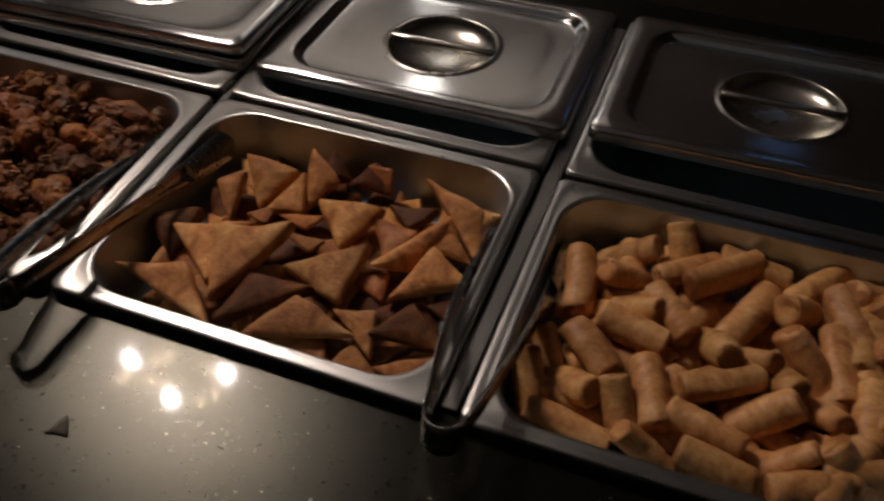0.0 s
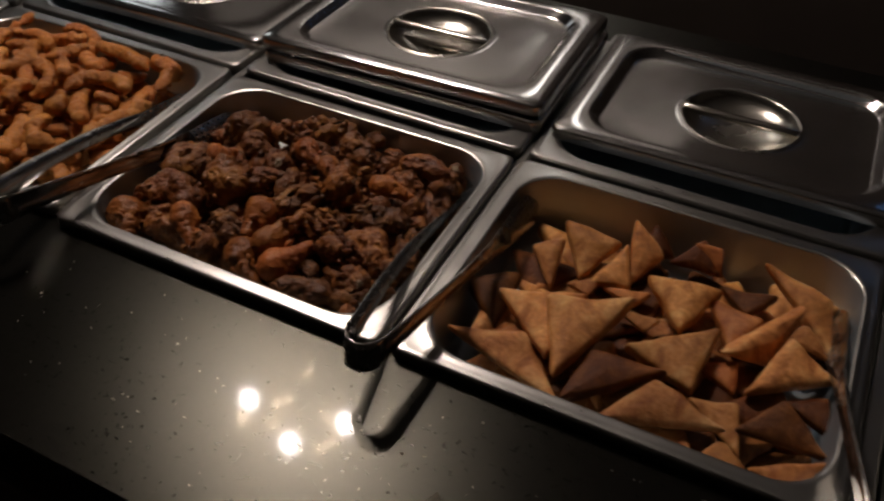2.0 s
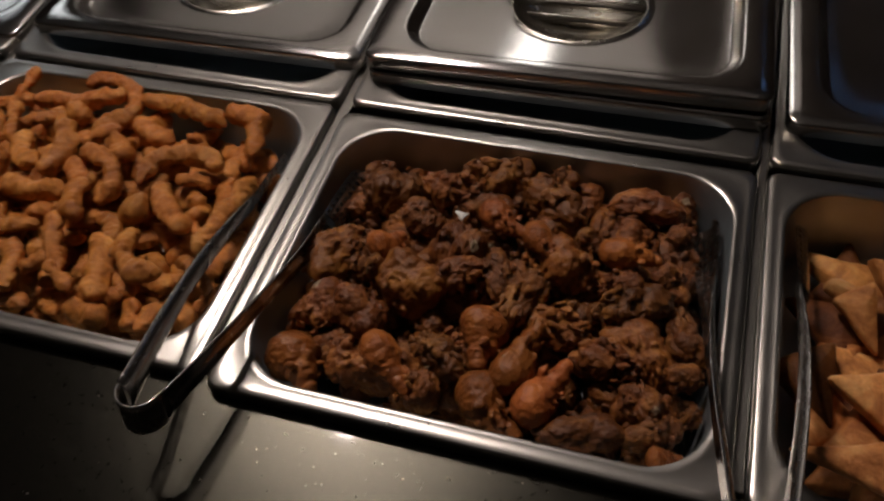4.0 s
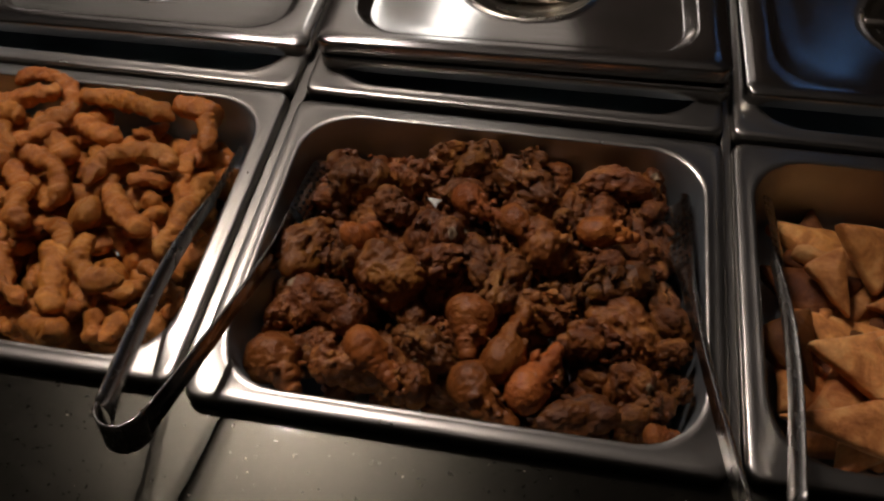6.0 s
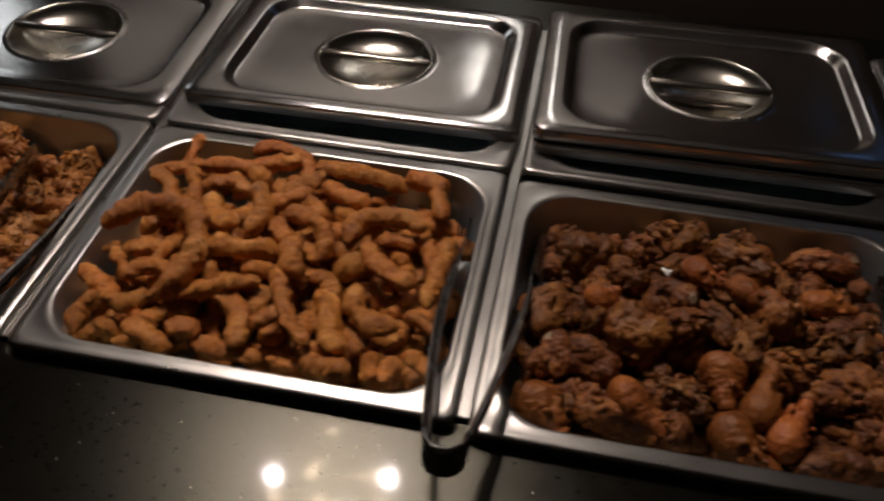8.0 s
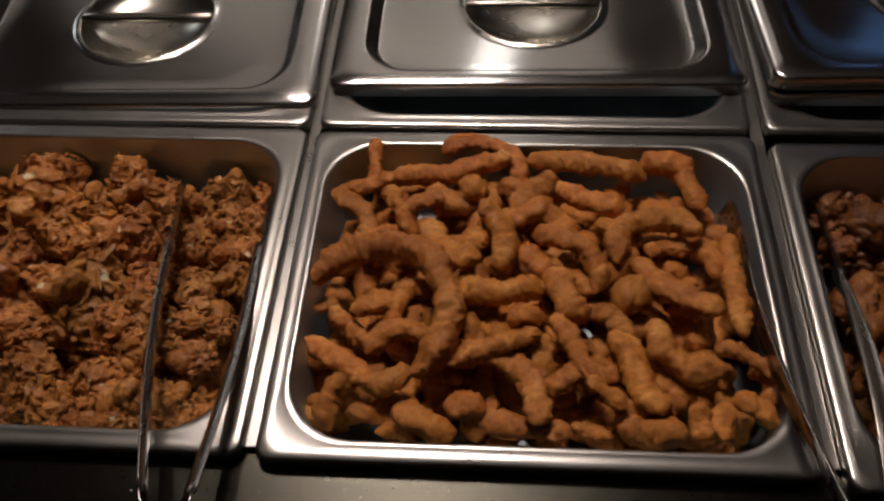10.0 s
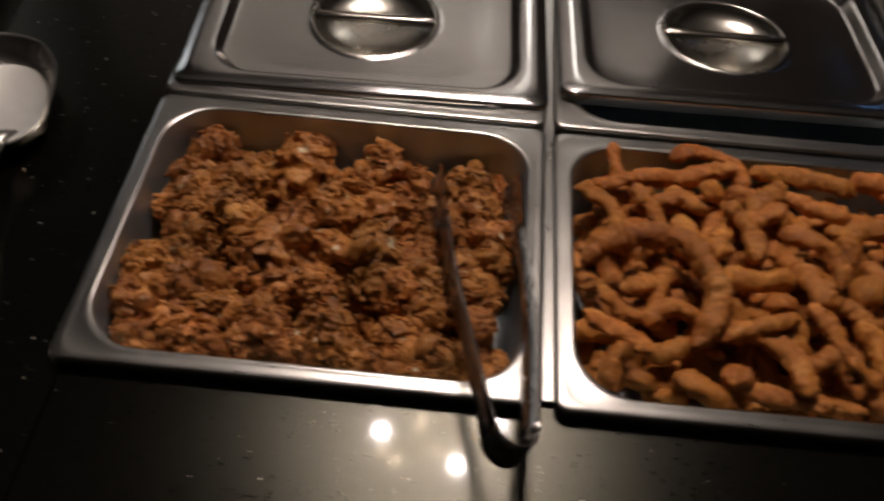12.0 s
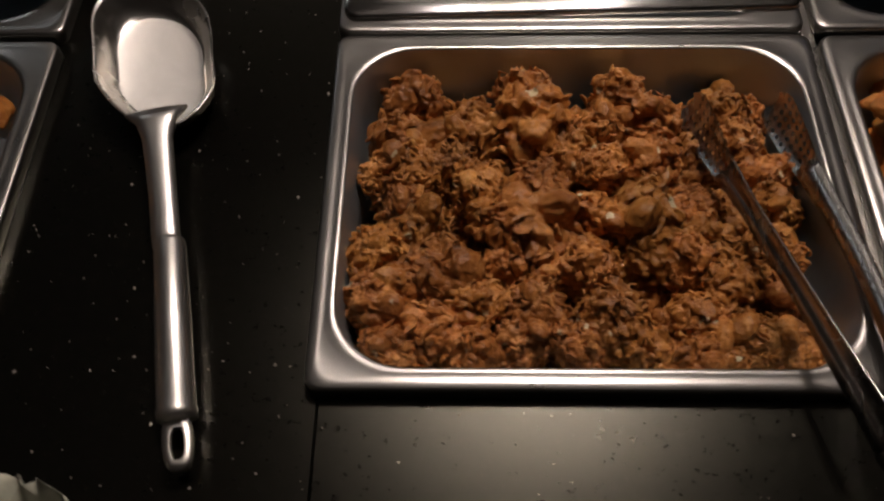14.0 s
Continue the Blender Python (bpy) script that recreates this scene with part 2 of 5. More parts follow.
slab("ceiling", CEILING, x0, x1, y0, y1, top, top + 0.1, 0, "plain painted ceiling", "ceiling")
slab("wall_west", WALL, x0 - 0.15, x0, y0, y1, 0, top, 0, "dark plaster wall", "wall")
slab("wall_east", WALL, x1, x1 + 0.15, y0, y1, 0, top, 0, "dark plaster wall", "wall")
slab("wall_south", WALL, x0, x1, y0 - 0.15, y0, 0, top, 0, "dark plaster wall", "wall")
slab("wall_north", WOODWALL, x0, x1, y1, y1 + 0.15, 0, top, 0, "dark plaster wall", "wall")

# a low partition behind the counter; on the far wall a band, pale in the middle, with its lights
PALE = plain("pale wall paint", (0.66, 0.66, 0.645), 0.7, 0.0, 0.10)
slab("wall_partition", WOODWALL, x0, x1, 1.64, 1.74, 0, 1.42, 0.004, "low dark panelled partition behind the buffet", "wall")
slab("wall_band_west", WOODWALL, x0, -2.09, 2.20, 2.298, 1.915, 2.61, 0, "dark panelled band on the far wall", "wall")
slab("wall_band_pale", PALE, -2.09, -0.13, 2.20, 2.298, 1.915, 2.61, 0, "pale painted band on the far wall", "wall")
slab("wall_band_east", WOODWALL, -0.13, x1, 2.20, 2.298, 1.915, 2.61, 0, "dark panelled band on the far wall", "wall")


def wall_light(x, z, w, h, mat, label):
    ob = thing("wall_light", pose(x, 2.198, z), label, "wall light")
    bm = box(bmesh.new(), -w / 2 - 0.012, w / 2 + 0.012, -0.03, 0.0, -h / 2 - 0.012, h / 2 + 0.012, 0.003)
    part("housing", bm, DARK_METAL, ob, "", False)
    part("diffuser", box(bmesh.new(), -w / 2, w / 2, -0.036, -0.0305, -h / 2, h / 2, 0.002), mat, ob, "glowing face", False)


wall_light(-0.56, 2.03, 0.13, 0.42, glow("white lit panel", (1.0, 0.96, 0.92), 4.6), "tall white lit panel on the wall")
wall_light(-2.65, 2.08, 0.52, 0.32, glow("bright lit panel", (0.92, 0.96, 1.0), 2.6), "wide white lit panel on the wall")
wall_light(0.67, 2.27, 0.15, 0.07, glow("blue lit screen", (0.20, 0.46, 1.0), 1.4), "blue glowing screen on the wall")

# ---- the buffet counter ----
LEFT, RIGHT, FRONT, BACK = -2.3, 1.6, -0.185, 0.60
WELL_Y0, WELL_Y1 = 0.008, 0.530
WELLS = ((-0.998, 0.684), (-1.87, -1.210))
JOINT = -0.999


def cut_slab(bm, xs, ys, holes, z0, z1):
    """A slab over a grid of x and y, with the named cells left open and their sides closed."""
    grid = {}

    def v(i, j, z):
        key = (i, j, z)
        if key not in grid:
            grid[key] = bm.verts.new((xs[i], ys[j], z))
        return grid[key]
    solid = {(i, j) for i in range(len(xs) - 1) for j in range(len(ys) - 1)} - set(holes)
    for i, j in solid:
        for z in (z0, z1):
            bm.faces.new((v(i, j, z), v(i + 1, j, z), v(i + 1, j + 1, z), v(i, j + 1, z)))
        for (di, dj), a, b in (((-1, 0), (i, j), (i, j + 1)), ((1, 0), (i + 1, j), (i + 1, j + 1)), ((0, -1), (i, j), (i + 1, j)), ((0, 1), (i, j + 1), (i + 1, j + 1))):
            if (i + di, j + dj) not in solid:
                bm.faces.new((v(*a, z0), v(*b, z0), v(*b, z1), v(*a, z1)))
    return bm


def countertop():
    """Two stone slabs that meet in a narrow joint, each cut round a well."""
    z0, z1, g = COUNTER - 0.03, COUNTER, 0.0008
    for xs, holes in (((LEFT, WELLS[1][0], WELLS[1][1], JOINT - g), [(1, 1)]), ((JOINT + g, WELLS[0][0] + 0.004, WELLS[0][1], RIGHT), [(0, 1), (1, 1)])):
        bm = cut_slab(bmesh.new(), xs, (FRONT, WELL_Y0, WELL_Y1, BACK), holes, z0, z1)
        tagged(new("countertop", mesh_of(bm, "countertop", GRANITE, False)), "polished black granite countertop with pale flecks", "countertop", "", "structure")


countertop()
slab("counter_base", WOOD, LEFT + 0.04, RIGHT - 0.04, FRONT + 0.03, BACK - 0.03, 0.0, 0.70, 0.004, "dark wooden front and body of the buffet counter", "counter")
for xa, xb in WELLS:
    bm = bmesh.new()
    for b in ((xa - 0.012, xa - 0.001, WELL_Y0 - 0.01, WELL_Y1 + 0.01), (xb + 0.001, xb + 0.012, WELL_Y0 - 0.01, WELL_Y1 + 0.01),
              (xa, xb, WELL_Y0 - 0.012, WELL_Y0 - 0.001), (xa, xb, WELL_Y1 + 0.001, WELL_Y1 + 0.012)):
        box(bm, *b, 0.705, COUNTER - 0.031)
    box(bm, xa, xb, WELL_Y0, WELL_Y1, 0.702, 0.712)
    tagged(new("steam_well", mesh_of(bm, "steam_well", STEEL_PAN, False)), "stainless steel well sunk into the counter", "steam well", "", "structure")


# narrow steel bars between the pans, from the front to the back of the well
for x, half in ((-0.6742, 0.0045), (-0.3378, 0.0050), (-0.0012, 0.0038), (0.3395, 0.0065)):
    bar = box(bmesh.new(), x - half, x + half, WELL_Y0 + 0.002, WELL_Y1 - 0.002, 0.890, 0.9045, 0.0012)
    tagged(new("divider_bar", mesh_of(bar, "divider_bar", STEEL_PAN, False)), "narrow steel bar between two pans", "divider bar", "divider bars in the steam table")


# ---- pans and lids ----
def pan_mesh():
    loops = [round_rect(PAN_W, PAN_D, 0.007, -0.0115), round_rect(PAN_W + 0.001, PAN_D + 0.001, 0.008, -0.004),
             round_rect(PAN_W, PAN_D, 0.0085, -0.0012), round_rect(PAN_W - 0.003, PAN_D - 0.003, 0.009, 0.0),
             round_rect(PAN_W - 0.012, PAN_D - 0.012, 0.013, -0.0006), round_rect(PAN_W - 0.020, PAN_D - 0.020, 0.040, -0.0004),
             round_rect(PAN_W - 0.024, PAN_D - 0.024, 0.042, 0.0003), round_rect(PAN_W - 0.027, PAN_D - 0.027, 0.042, -0.0010),
             round_rect(PAN_W - 0.029, PAN_D - 0.029, 0.042, -0.005), round_rect(PAN_W - 0.034, PAN_D - 0.034, 0.041, -0.030),
             round_rect(PAN_W - 0.040, PAN_D - 0.040, 0.040, -0.055), round_rect(PAN_W - 0.046, PAN_D - 0.046, 0.038, -0.062),
             round_rect(PAN_W - 0.060, PAN_D - 0.060, 0.034, -0.065)]
    return (mesh_of(skin(bmesh.new(), loops[:8], False, False), "pan_rim", STEEL_PAN),
            mesh_of(skin(bmesh.new(), loops[7:]), "pan_basin", STEEL_BASIN))


RIM_MESH, BASIN_MESH = pan_mesh()


def pan(x, y, label, turn=0.0, z=RIM):
    ob = thing("steam_table_pan", pose(x, y, z, 0, 0, turn), label, "pan", "pans in the steam table")
    for name, me in (("rim", RIM_MESH), ("basin", BASIN_MESH)):
        new(name, me).parent = ob
    return ob


def lid_body():
    w, d = 0.327, 0.236
    base = round_rect(0.257, 0.184, 0.034, -0.0085)
    loops = [round_rect(w, d, 0.011, -0.012), round_rect(w, d, 0.011, -0.003), round_rect(w - 0.001, d - 0.001, 0.0115, -0.0012),
             round_rect(w - 0.004, d - 0.004, 0.012, 0.0), round_rect(w - 0.03, d - 0.022, 0.026, 0.0006),
             round_rect(0.281, 0.206, 0.040, 0.0008), round_rect(0.277, 0.202, 0.040, 0.0004), round_rect(0.273, 0.199, 0.039, -0.0012),
             round_rect(0.263, 0.190, 0.036, -0.0070), round_rect(0.260, 0.187, 0.035, -0.0082), base,
             round_rect(0.22, 0.16, 0.05, -0.0082), ring_like(base, 0.066, -0.0080), ring_like(base, 0.0615, -0.0078), ring_like(base, 0.0600, -0.0066), ring_like(base, 0.0585, -0.0066),
             ring_like(base, 0.0570, -0.0080)]
    for k in range(1, 9):
        a = k / 9 * math.pi / 2
        loops.append(ring_like(base, 0.0565 * math.cos(a), -0.0085 - 0.021 * math.sin(a)))
    return skin(bmesh.new(), loops)


def lid_bar():
    """The straight grip across the cup."""
    bm = bmesh.new()
    n, loops = 12, []
    for x, r in ((-0.0585, 0.0035), (-0.056, 0.0046), (-0.03, 0.0044), (0.0, 0.0043), (0.03, 0.0044), (0.056, 0.0046), (0.0585, 0.0035)):
        loops.append([(x, r * 1.25 * math.cos(2 * math.pi * k / n), -0.0088 + r * math.sin(2 * math.pi * k / n)) for k in range(n)])
    return skin(bm, loops, True, True)


LID_MESH = mesh_of(lid_body(), "lid_body", STEEL_LID)
LID_MESH.materials.append(STEEL_HOLLOW)
for f in LID_MESH.polygons:
    if math.hypot(f.center.x, f.center.y) < 0.0605:
        f.material_index = 1
brushing = LID_MESH.uv_layers.new(name="brushing")
for loop in LID_MESH.loops:
    at = LID_MESH.vertices[loop.vertex_index].co
    brushing.data[loop.index].uv = (at.y * 3, at.x * 3)
BAR_MESH = mesh_of(lid_bar(), "lid_grip", STEEL_CUP)


def lid(x, front, z, label, turn=0.0, pitch=0.0):
    """A lid whose front edge lies at y = front and whose rim is z high."""
    ob = thing("pan_lid", pose(x, front + 0.118, z, pitch, 0, turn), label, "lid", "lids on the back pans")
    for name, me, words in (("lid_plate", LID_MESH, ""), ("grip_bar", BAR_MESH, "polished steel grip across the round cup")):
        p = new(name, me)
        p.parent = ob
        tagged(p, words)
    return ob


X_A, X_B, X_C, X_D, X_E = (0.5125, 0.1665, -0.1690, -0.5066, -0.8417)
X_F = -1.3665
Y_FRONT, Y_BACK = PAN_D / 2, 0.4025
pan(X_A, Y_FRONT + 0.001, "stainless steel pan heaped with spring rolls", 0.6)
pan(X_B, Y_FRONT - 0.0005, "stainless steel pan filled with triangular samosas", 0.4)
pan(X_C, Y_FRONT - 0.0045, "stainless steel pan filled with dark fried chicken", 0.1)
pan(X_D, Y_FRONT + 0.001, "stainless steel pan heaped with battered fried strips", 0.2)
pan(X_E, Y_FRONT + 0.003, "stainless steel pan filled with vegetable fritters", -0.2)
pan(X_F, Y_FRONT, "stainless steel pan of golden fritters beside the bare counter")
for x in (X_A, X_B, X_C, X_D, X_E, X_F):
    pan(x, Y_BACK + 0.002, "stainless steel pan covered by a lid")
# pushed back, a lid leans with its back edge on the stone
LEAN = -2.9
lid(0.5170, 0.317, 0.9215, "stainless steel lid pushed back on its pan", 0.8, -4.5)
lid(0.1715, 0.309, 0.9175, "stainless steel lid pushed back on its pan", 1.0, LEAN)
lid(-0.1660, 0.302, 0.9175, "lower of two stacked stainless steel lids", 1.0, LEAN)
lid(-0.1690, 0.304, 0.9335, "upper of two stacked stainless steel lids", 1.9, LEAN)
lid(-0.5055, 0.308, 0.9165, "stainless steel lid pushed back on its pan", 1.1, LEAN)
lid(-0.8417, 0.286, 0.9165, "stainless steel lid closed on its pan", 1.4)
lid(X_F + 0.006, 0.311, 0.9175, "stainless steel lid pushed back on its pan", -0.4, LEAN)


# ---- tongs ----
def ribbon(bm, centre, across, width, thick, bow=0.0, cols=4):
    """A bent strip of sheet steel along centre points; across gives its width's direction at each, bow its hollow."""
    n = len(centre)
    front, back = [], []
    for i in range(n):
        c, a = Vector(centre[i]), Vector(across[i]).normalized()
        along = (Vector(centre[min(i + 1, n - 1)]) - Vector(centre[max(i - 1, 0)])).normalized()
        out = along.cross(a).normalized()
        w = width[i]
        rf, rb = [], []
        for k in range(cols + 1):
            u = k / cols * 2 - 1
            p = c + a * (u * w / 2) + out * (bow * (1 - u * u))
            rf.append(bm.verts.new(p + out * thick / 2))
            rb.append(bm.verts.new(p - out * thick / 2))
        front.append(rf)
        back.append(rb)
    for i in range(n - 1):
        for k in range(cols):
            bm.faces.new((front[i][k], front[i][k + 1], front[i + 1][k + 1], front[i + 1][k]))
            bm.faces.new((back[i][k], back[i + 1][k], back[i + 1][k + 1], back[i][k + 1]))
        for k in (0, cols):
            bm.faces.new((front[i][k], front[i + 1][k], back[i + 1][k], back[i][k]))
    for i in (0, n - 1):
        for k in range(cols):
            bm.faces.new((front[i][k], back[i][k], back[i][k + 1], front[i][k + 1]))
    return bm


def blade(bm, a, b, across, w0, w1, bow=0.0035, thick=0.0012):
    """The perforated tip: a plate from a to b, with rows of round holes."""
    a, b, across = Vector(a), Vector(b), Vector(across).normalized()
    along = (b - a).normalized()
    out = along.cross(across).normalized()
    rows, cols = 9, 5

    def at(s, u):
        w = w0 + (w1 - w0) * math.sin(min(1, s * 1.15) * math.pi / 2)
        if s > 0.8:
            w *= math.sqrt(max(0.0, 1 - ((s - 0.8) / 0.2) ** 2 * 0.72))
        return a + (b - a) * s + across * (u * w / 2) + out * (bow * (1 - u * u))
    for side in (thick / 2, -thick / 2):
        for i in range(rows):
            for j in range(cols):
                s0, s1, u0, u1 = i / rows, (i + 1) / rows, j / cols * 2 - 1, (j + 1) / cols * 2 - 1
                sm, um = (s0 + s1) / 2, (u0 + u1) / 2
                sq = [(s0, u0), (sm, u0), (s1, u0), (s1, um), (s1, u1), (sm, u1), (s0, u1), (s0, um)]
                edge = [bm.verts.new(at(*q) + out * side) for q in sq]
                if i == rows - 1:
                    bm.faces.new(edge)
                    continue
                hole = []
                for q in sq:
                    ds, du = q[0] - sm, q[1] - um
                    f = 0.50 if (ds == 0 or du == 0) else 0.38
                    hole.append(bm.verts.new(at(sm + ds * f * 1.1, um + du * f * 1.1) + out * side))
                for k in range(8):
                    bm.faces.new((edge[k], edge[(k + 1) % 8], hole[(k + 1) % 8], hole[k]))
    bmesh.ops.remove_doubles(bm, verts=bm.verts, dist=0.00005)
    return bm


def tongs(bend, tip_l, tip_r, label, flare=0.0132, height=0.025, lean=0.0, tilt=0.60):
    """Spring tongs: a bent strip at the front, a hollow arm to each tip, perforated blades at the ends that lean inwards."""
    ob = thing("serving_tongs", pose(*bend), label, "tongs", "serving tongs")
    here = Vector(bend)
    mid = (Vector(tip_l) + Vector(tip_r)) / 2 - here
    head = math.atan2(mid.y, mid.x)
    slope = mid.z / math.hypot(mid.x, mid.y)
    ahead = Vector((math.cos(head), math.sin(head), slope)).normalized()
    across = Vector((-math.sin(head), math.cos(head), 0))
    up = ahead.cross(across)
    if lean:
        up = (up - across * lean).normalized()
        across = ahead.cross(up) * -1
    centre = [across * (flare * math.cos(a)) - ahead * (flare * 1.05 * math.sin(a)) for a in (math.pi * k / 20 for k in range(21))]
    part("spring_bend", ribbon(bmesh.new(), centre, [up] * 21, [height] * 21, 0.0014), STEEL_TONG, ob)
    for tip, start, side in ((tip_l, centre[0], 1), (tip_r, centre[-1], -1)):
        end = Vector(tip) - here - up * 0.010
        way = end - start
        n = 26
        pts, wid, tops = [], [], []
        for k in range(n + 1):
            g = k / n
            f = g * 0.75
            # the arms bow outwards, narrow, then close in a knee before the blade
            pts.append(start + way * f + across * (side * 0.006 * math.sin(math.pi * f / 0.9)) + up * (0.004 * math.sin(math.pi * g)))
            wid.append(height * (1 - 0.36 * min(1.0, g * 2.2) ** 0.8 + 0.18 * max(0.0, g - 0.8) / 0.2))
            twist = max(0.0, g - 0.45) / 0.55
            tops.append(up + across * (side * (0.10 - tilt * twist * twist)))
        bow = 0.0042 * side
        arm = part("arm", ribbon(bmesh.new(), pts, tops, wid, 0.0013, bow), STEEL_TONG, ob)
        part("perforated_tip", blade(bmesh.new(), pts[-1], end, tops[-1], wid[-1], 0.028), STEEL_TONG, arm, "perforated flat tip")
    return ob


tongs((0.3515, -0.027, 0.945), (0.300, 0.212, 0.898), (0.375, 0.210, 0.892), "steel serving tongs straddling two pan rims")
tongs((0.0045, -0.034, 0.947), (-0.035, 0.222, 0.898), (0.030, 0.227, 0.902), "steel serving tongs straddling two pan rims")
tongs((-0.3415, -0.040, 0.948), (-0.372, 0.213, 0.904), (-0.300, 0.214, 0.898), "steel serving tongs straddling two pan rims")
tongs((-0.7030, -0.038, 0.944), (-0.763, 0.214, 0.914), (-0.700, 0.226, 0.900), "steel serving tongs resting in the fritter pan", height=0.023, lean=0.40, tilt=0.08)


# ---- serving spoon ----
def serving_spoon():
    ob = thing("serving_spoon", pose(-1.0950, 0.053, COUNTER) @ Matrix.Diagonal((1, 0.965, 1, 1)), "large stainless steel serving spoon lying on the counter", "spoon")
    bx, by = -0.0315, 0.1935

    def oval(f, z):
        pts = []
        for k in range(48):
            a = 2 * math.pi * k / 48
            c, s = math.cos(a), math.sin(a)
            e = 0.82
            x = 0.0424 * abs(c) ** e * (1 if c >= 0 else -1)
            y = 0.0640 * abs(s) ** e * (1 if s >= 0 else -1)
            pinch = 1 - 0.07 * math.exp(-((s + 0.05) / 0.3) ** 2) - 0.42 * max(0.0, -s - 0.35)
            dx, dy = x * f * pinch - 0.20 * y * f, y * f
            # the bowl lies a little rolled to one side and nose up
            pts.append((bx + dx, by + dy, z + 0.0062 - 0.075 * dx + 0.06 * dy))
        return pts
    loops = [oval(0.66, 0.0), oval(0.84, 0.003), oval(0.95, 0.012), oval(1.0, 0.021), oval(1.018, 0.0222), oval(1.0, 0.0227),
             oval(0.955, 0.0205), oval(0.87, 0.0105), oval(0.79, 0.0050), oval(0.73, 0.0031), oval(0.64, 0.0022), oval(0.35, 0.0018), oval(0.1, 0.0016)]
    bowl = part("bowl", skin(bmesh.new(), loops, True, True), STEEL_BOWL, ob, "shallow steel bowl with a bright brushed floor")
    # the walls are polished, the floor is brushed and its colour lightened for lamp glare
    bowl.data.materials.append(STEEL_WALL)
    for k, f in enumerate(bowl.data.polygons):
        f.material_index = 1 if k // 48 < 9 else 0
    neck = [(-0.0210, 0.141, 0.0245), (-0.0195, 0.133, 0.0240), (-0.0170, 0.12, 0.0225), (-0.0120, 0.098, 0.0205), (-0.0067, 0.075, 0.0190), (-0.0015, 0.05, 0.0172), (0.0010, 0.040, 0.0165)]
    wid = [0.040, 0.026, 0.0190, 0.0175, 0.0165, 0.0165, 0.0165]
    part("neck", ribbon(bmesh.new(), neck, [(1, 0.25, 0)] * 7, wid, 0.0036, 0.002), STEEL_SPOON, ob)
    p0, p1 = Vector((0.0018, 0.0445, 0.0165)), Vector((0.0240, -0.0705, 0.0125))
    along = (p1 - p0).normalized()
    side = Vector((along.y, -along.x, 0)).normalized()
    up = side.cross(along)
    if up.z < 0:
        up, side = -up, -side
    loops = []
    for f, r in ((0, 0.0066), (0.004, 0.0086), (0.03, 0.0094), (0.5, 0.0103), (0.93, 0.0105), (0.945, 0.0112), (0.985, 0.0110), (1.0, 0.0080)):
        loops.append([tuple(p0 + (p1 - p0) * f + side * (r * math.cos(2 * math.pi * k / 20)) + up * (r * 0.92 * math.sin(2 * math.pi * k / 20))) for k in range(20)])
    part("grip", skin(bmesh.new(), loops, True, True), STEEL_SPOON, ob, "tubular steel grip")
    # the hanging loop, a flat ring with a slot
    bm = bmesh.new()
    outer, inner = [], []
    for k in range(28):
        a = 2 * math.pi * k / 28
        c, s = math.cos(a), math.sin(a)
        outer.append(p1 + along * (0.0115 + 0.0165 * s) + side * (0.0078 * (abs(c) ** 0.5) * (1 if c > 0 else -1)))
        inner.append(p1 + along * (0.0130 + 0.0092 * s) + side * (0.0038 * (abs(c) ** 0.5) * (1 if c > 0 else -1)))
    rows = [[tuple(p + up * h) for p in ps] for ps, h in ((inner, 0.0022), (outer, 0.0028), (outer, -0.0022), (inner, -0.0022), (inner, 0.0022))]
    skin(bm, rows, False, False)
    part("hanging_loop", bm, STEEL_SPOON, ob)
    return ob


serving_spoon()


# ---- the lamp over the counter ----
BULB = glow("lit bulb", (1.0, 0.856, 0.795), 1900.0)
SMALL_BULB = glow("small lit bulb", (1.0, 0.74, 0.50), 380.0)
BRASS = plain("aged brass", (0.35, 0.24, 0.10), 0.35, 1.0)


def ball(bm, at, r, u=16, v=10, stretch=1.0):
    m = Matrix.Translation(at) @ Matrix.Diagonal((1, 1, stretch, 1))
    bmesh.ops.create_uvsphere(bm, u_segments=u, v_segments=v, radius=r, matrix=m)
    return bm


def rod(bm, a, b, r, n=10):
    a, b = Vector(a), Vector(b)
    along = (b - a).normalized()
    side = along.orthogonal().normalized()
    up = along.cross(side)
    loops = [[tuple(p + side * (r * math.cos(2 * math.pi * k / n)) + up * (r * math.sin(2 * math.pi * k / n))) for k in range(n)] for p in (a, b)]
    return skin(bm, loops, True, True)


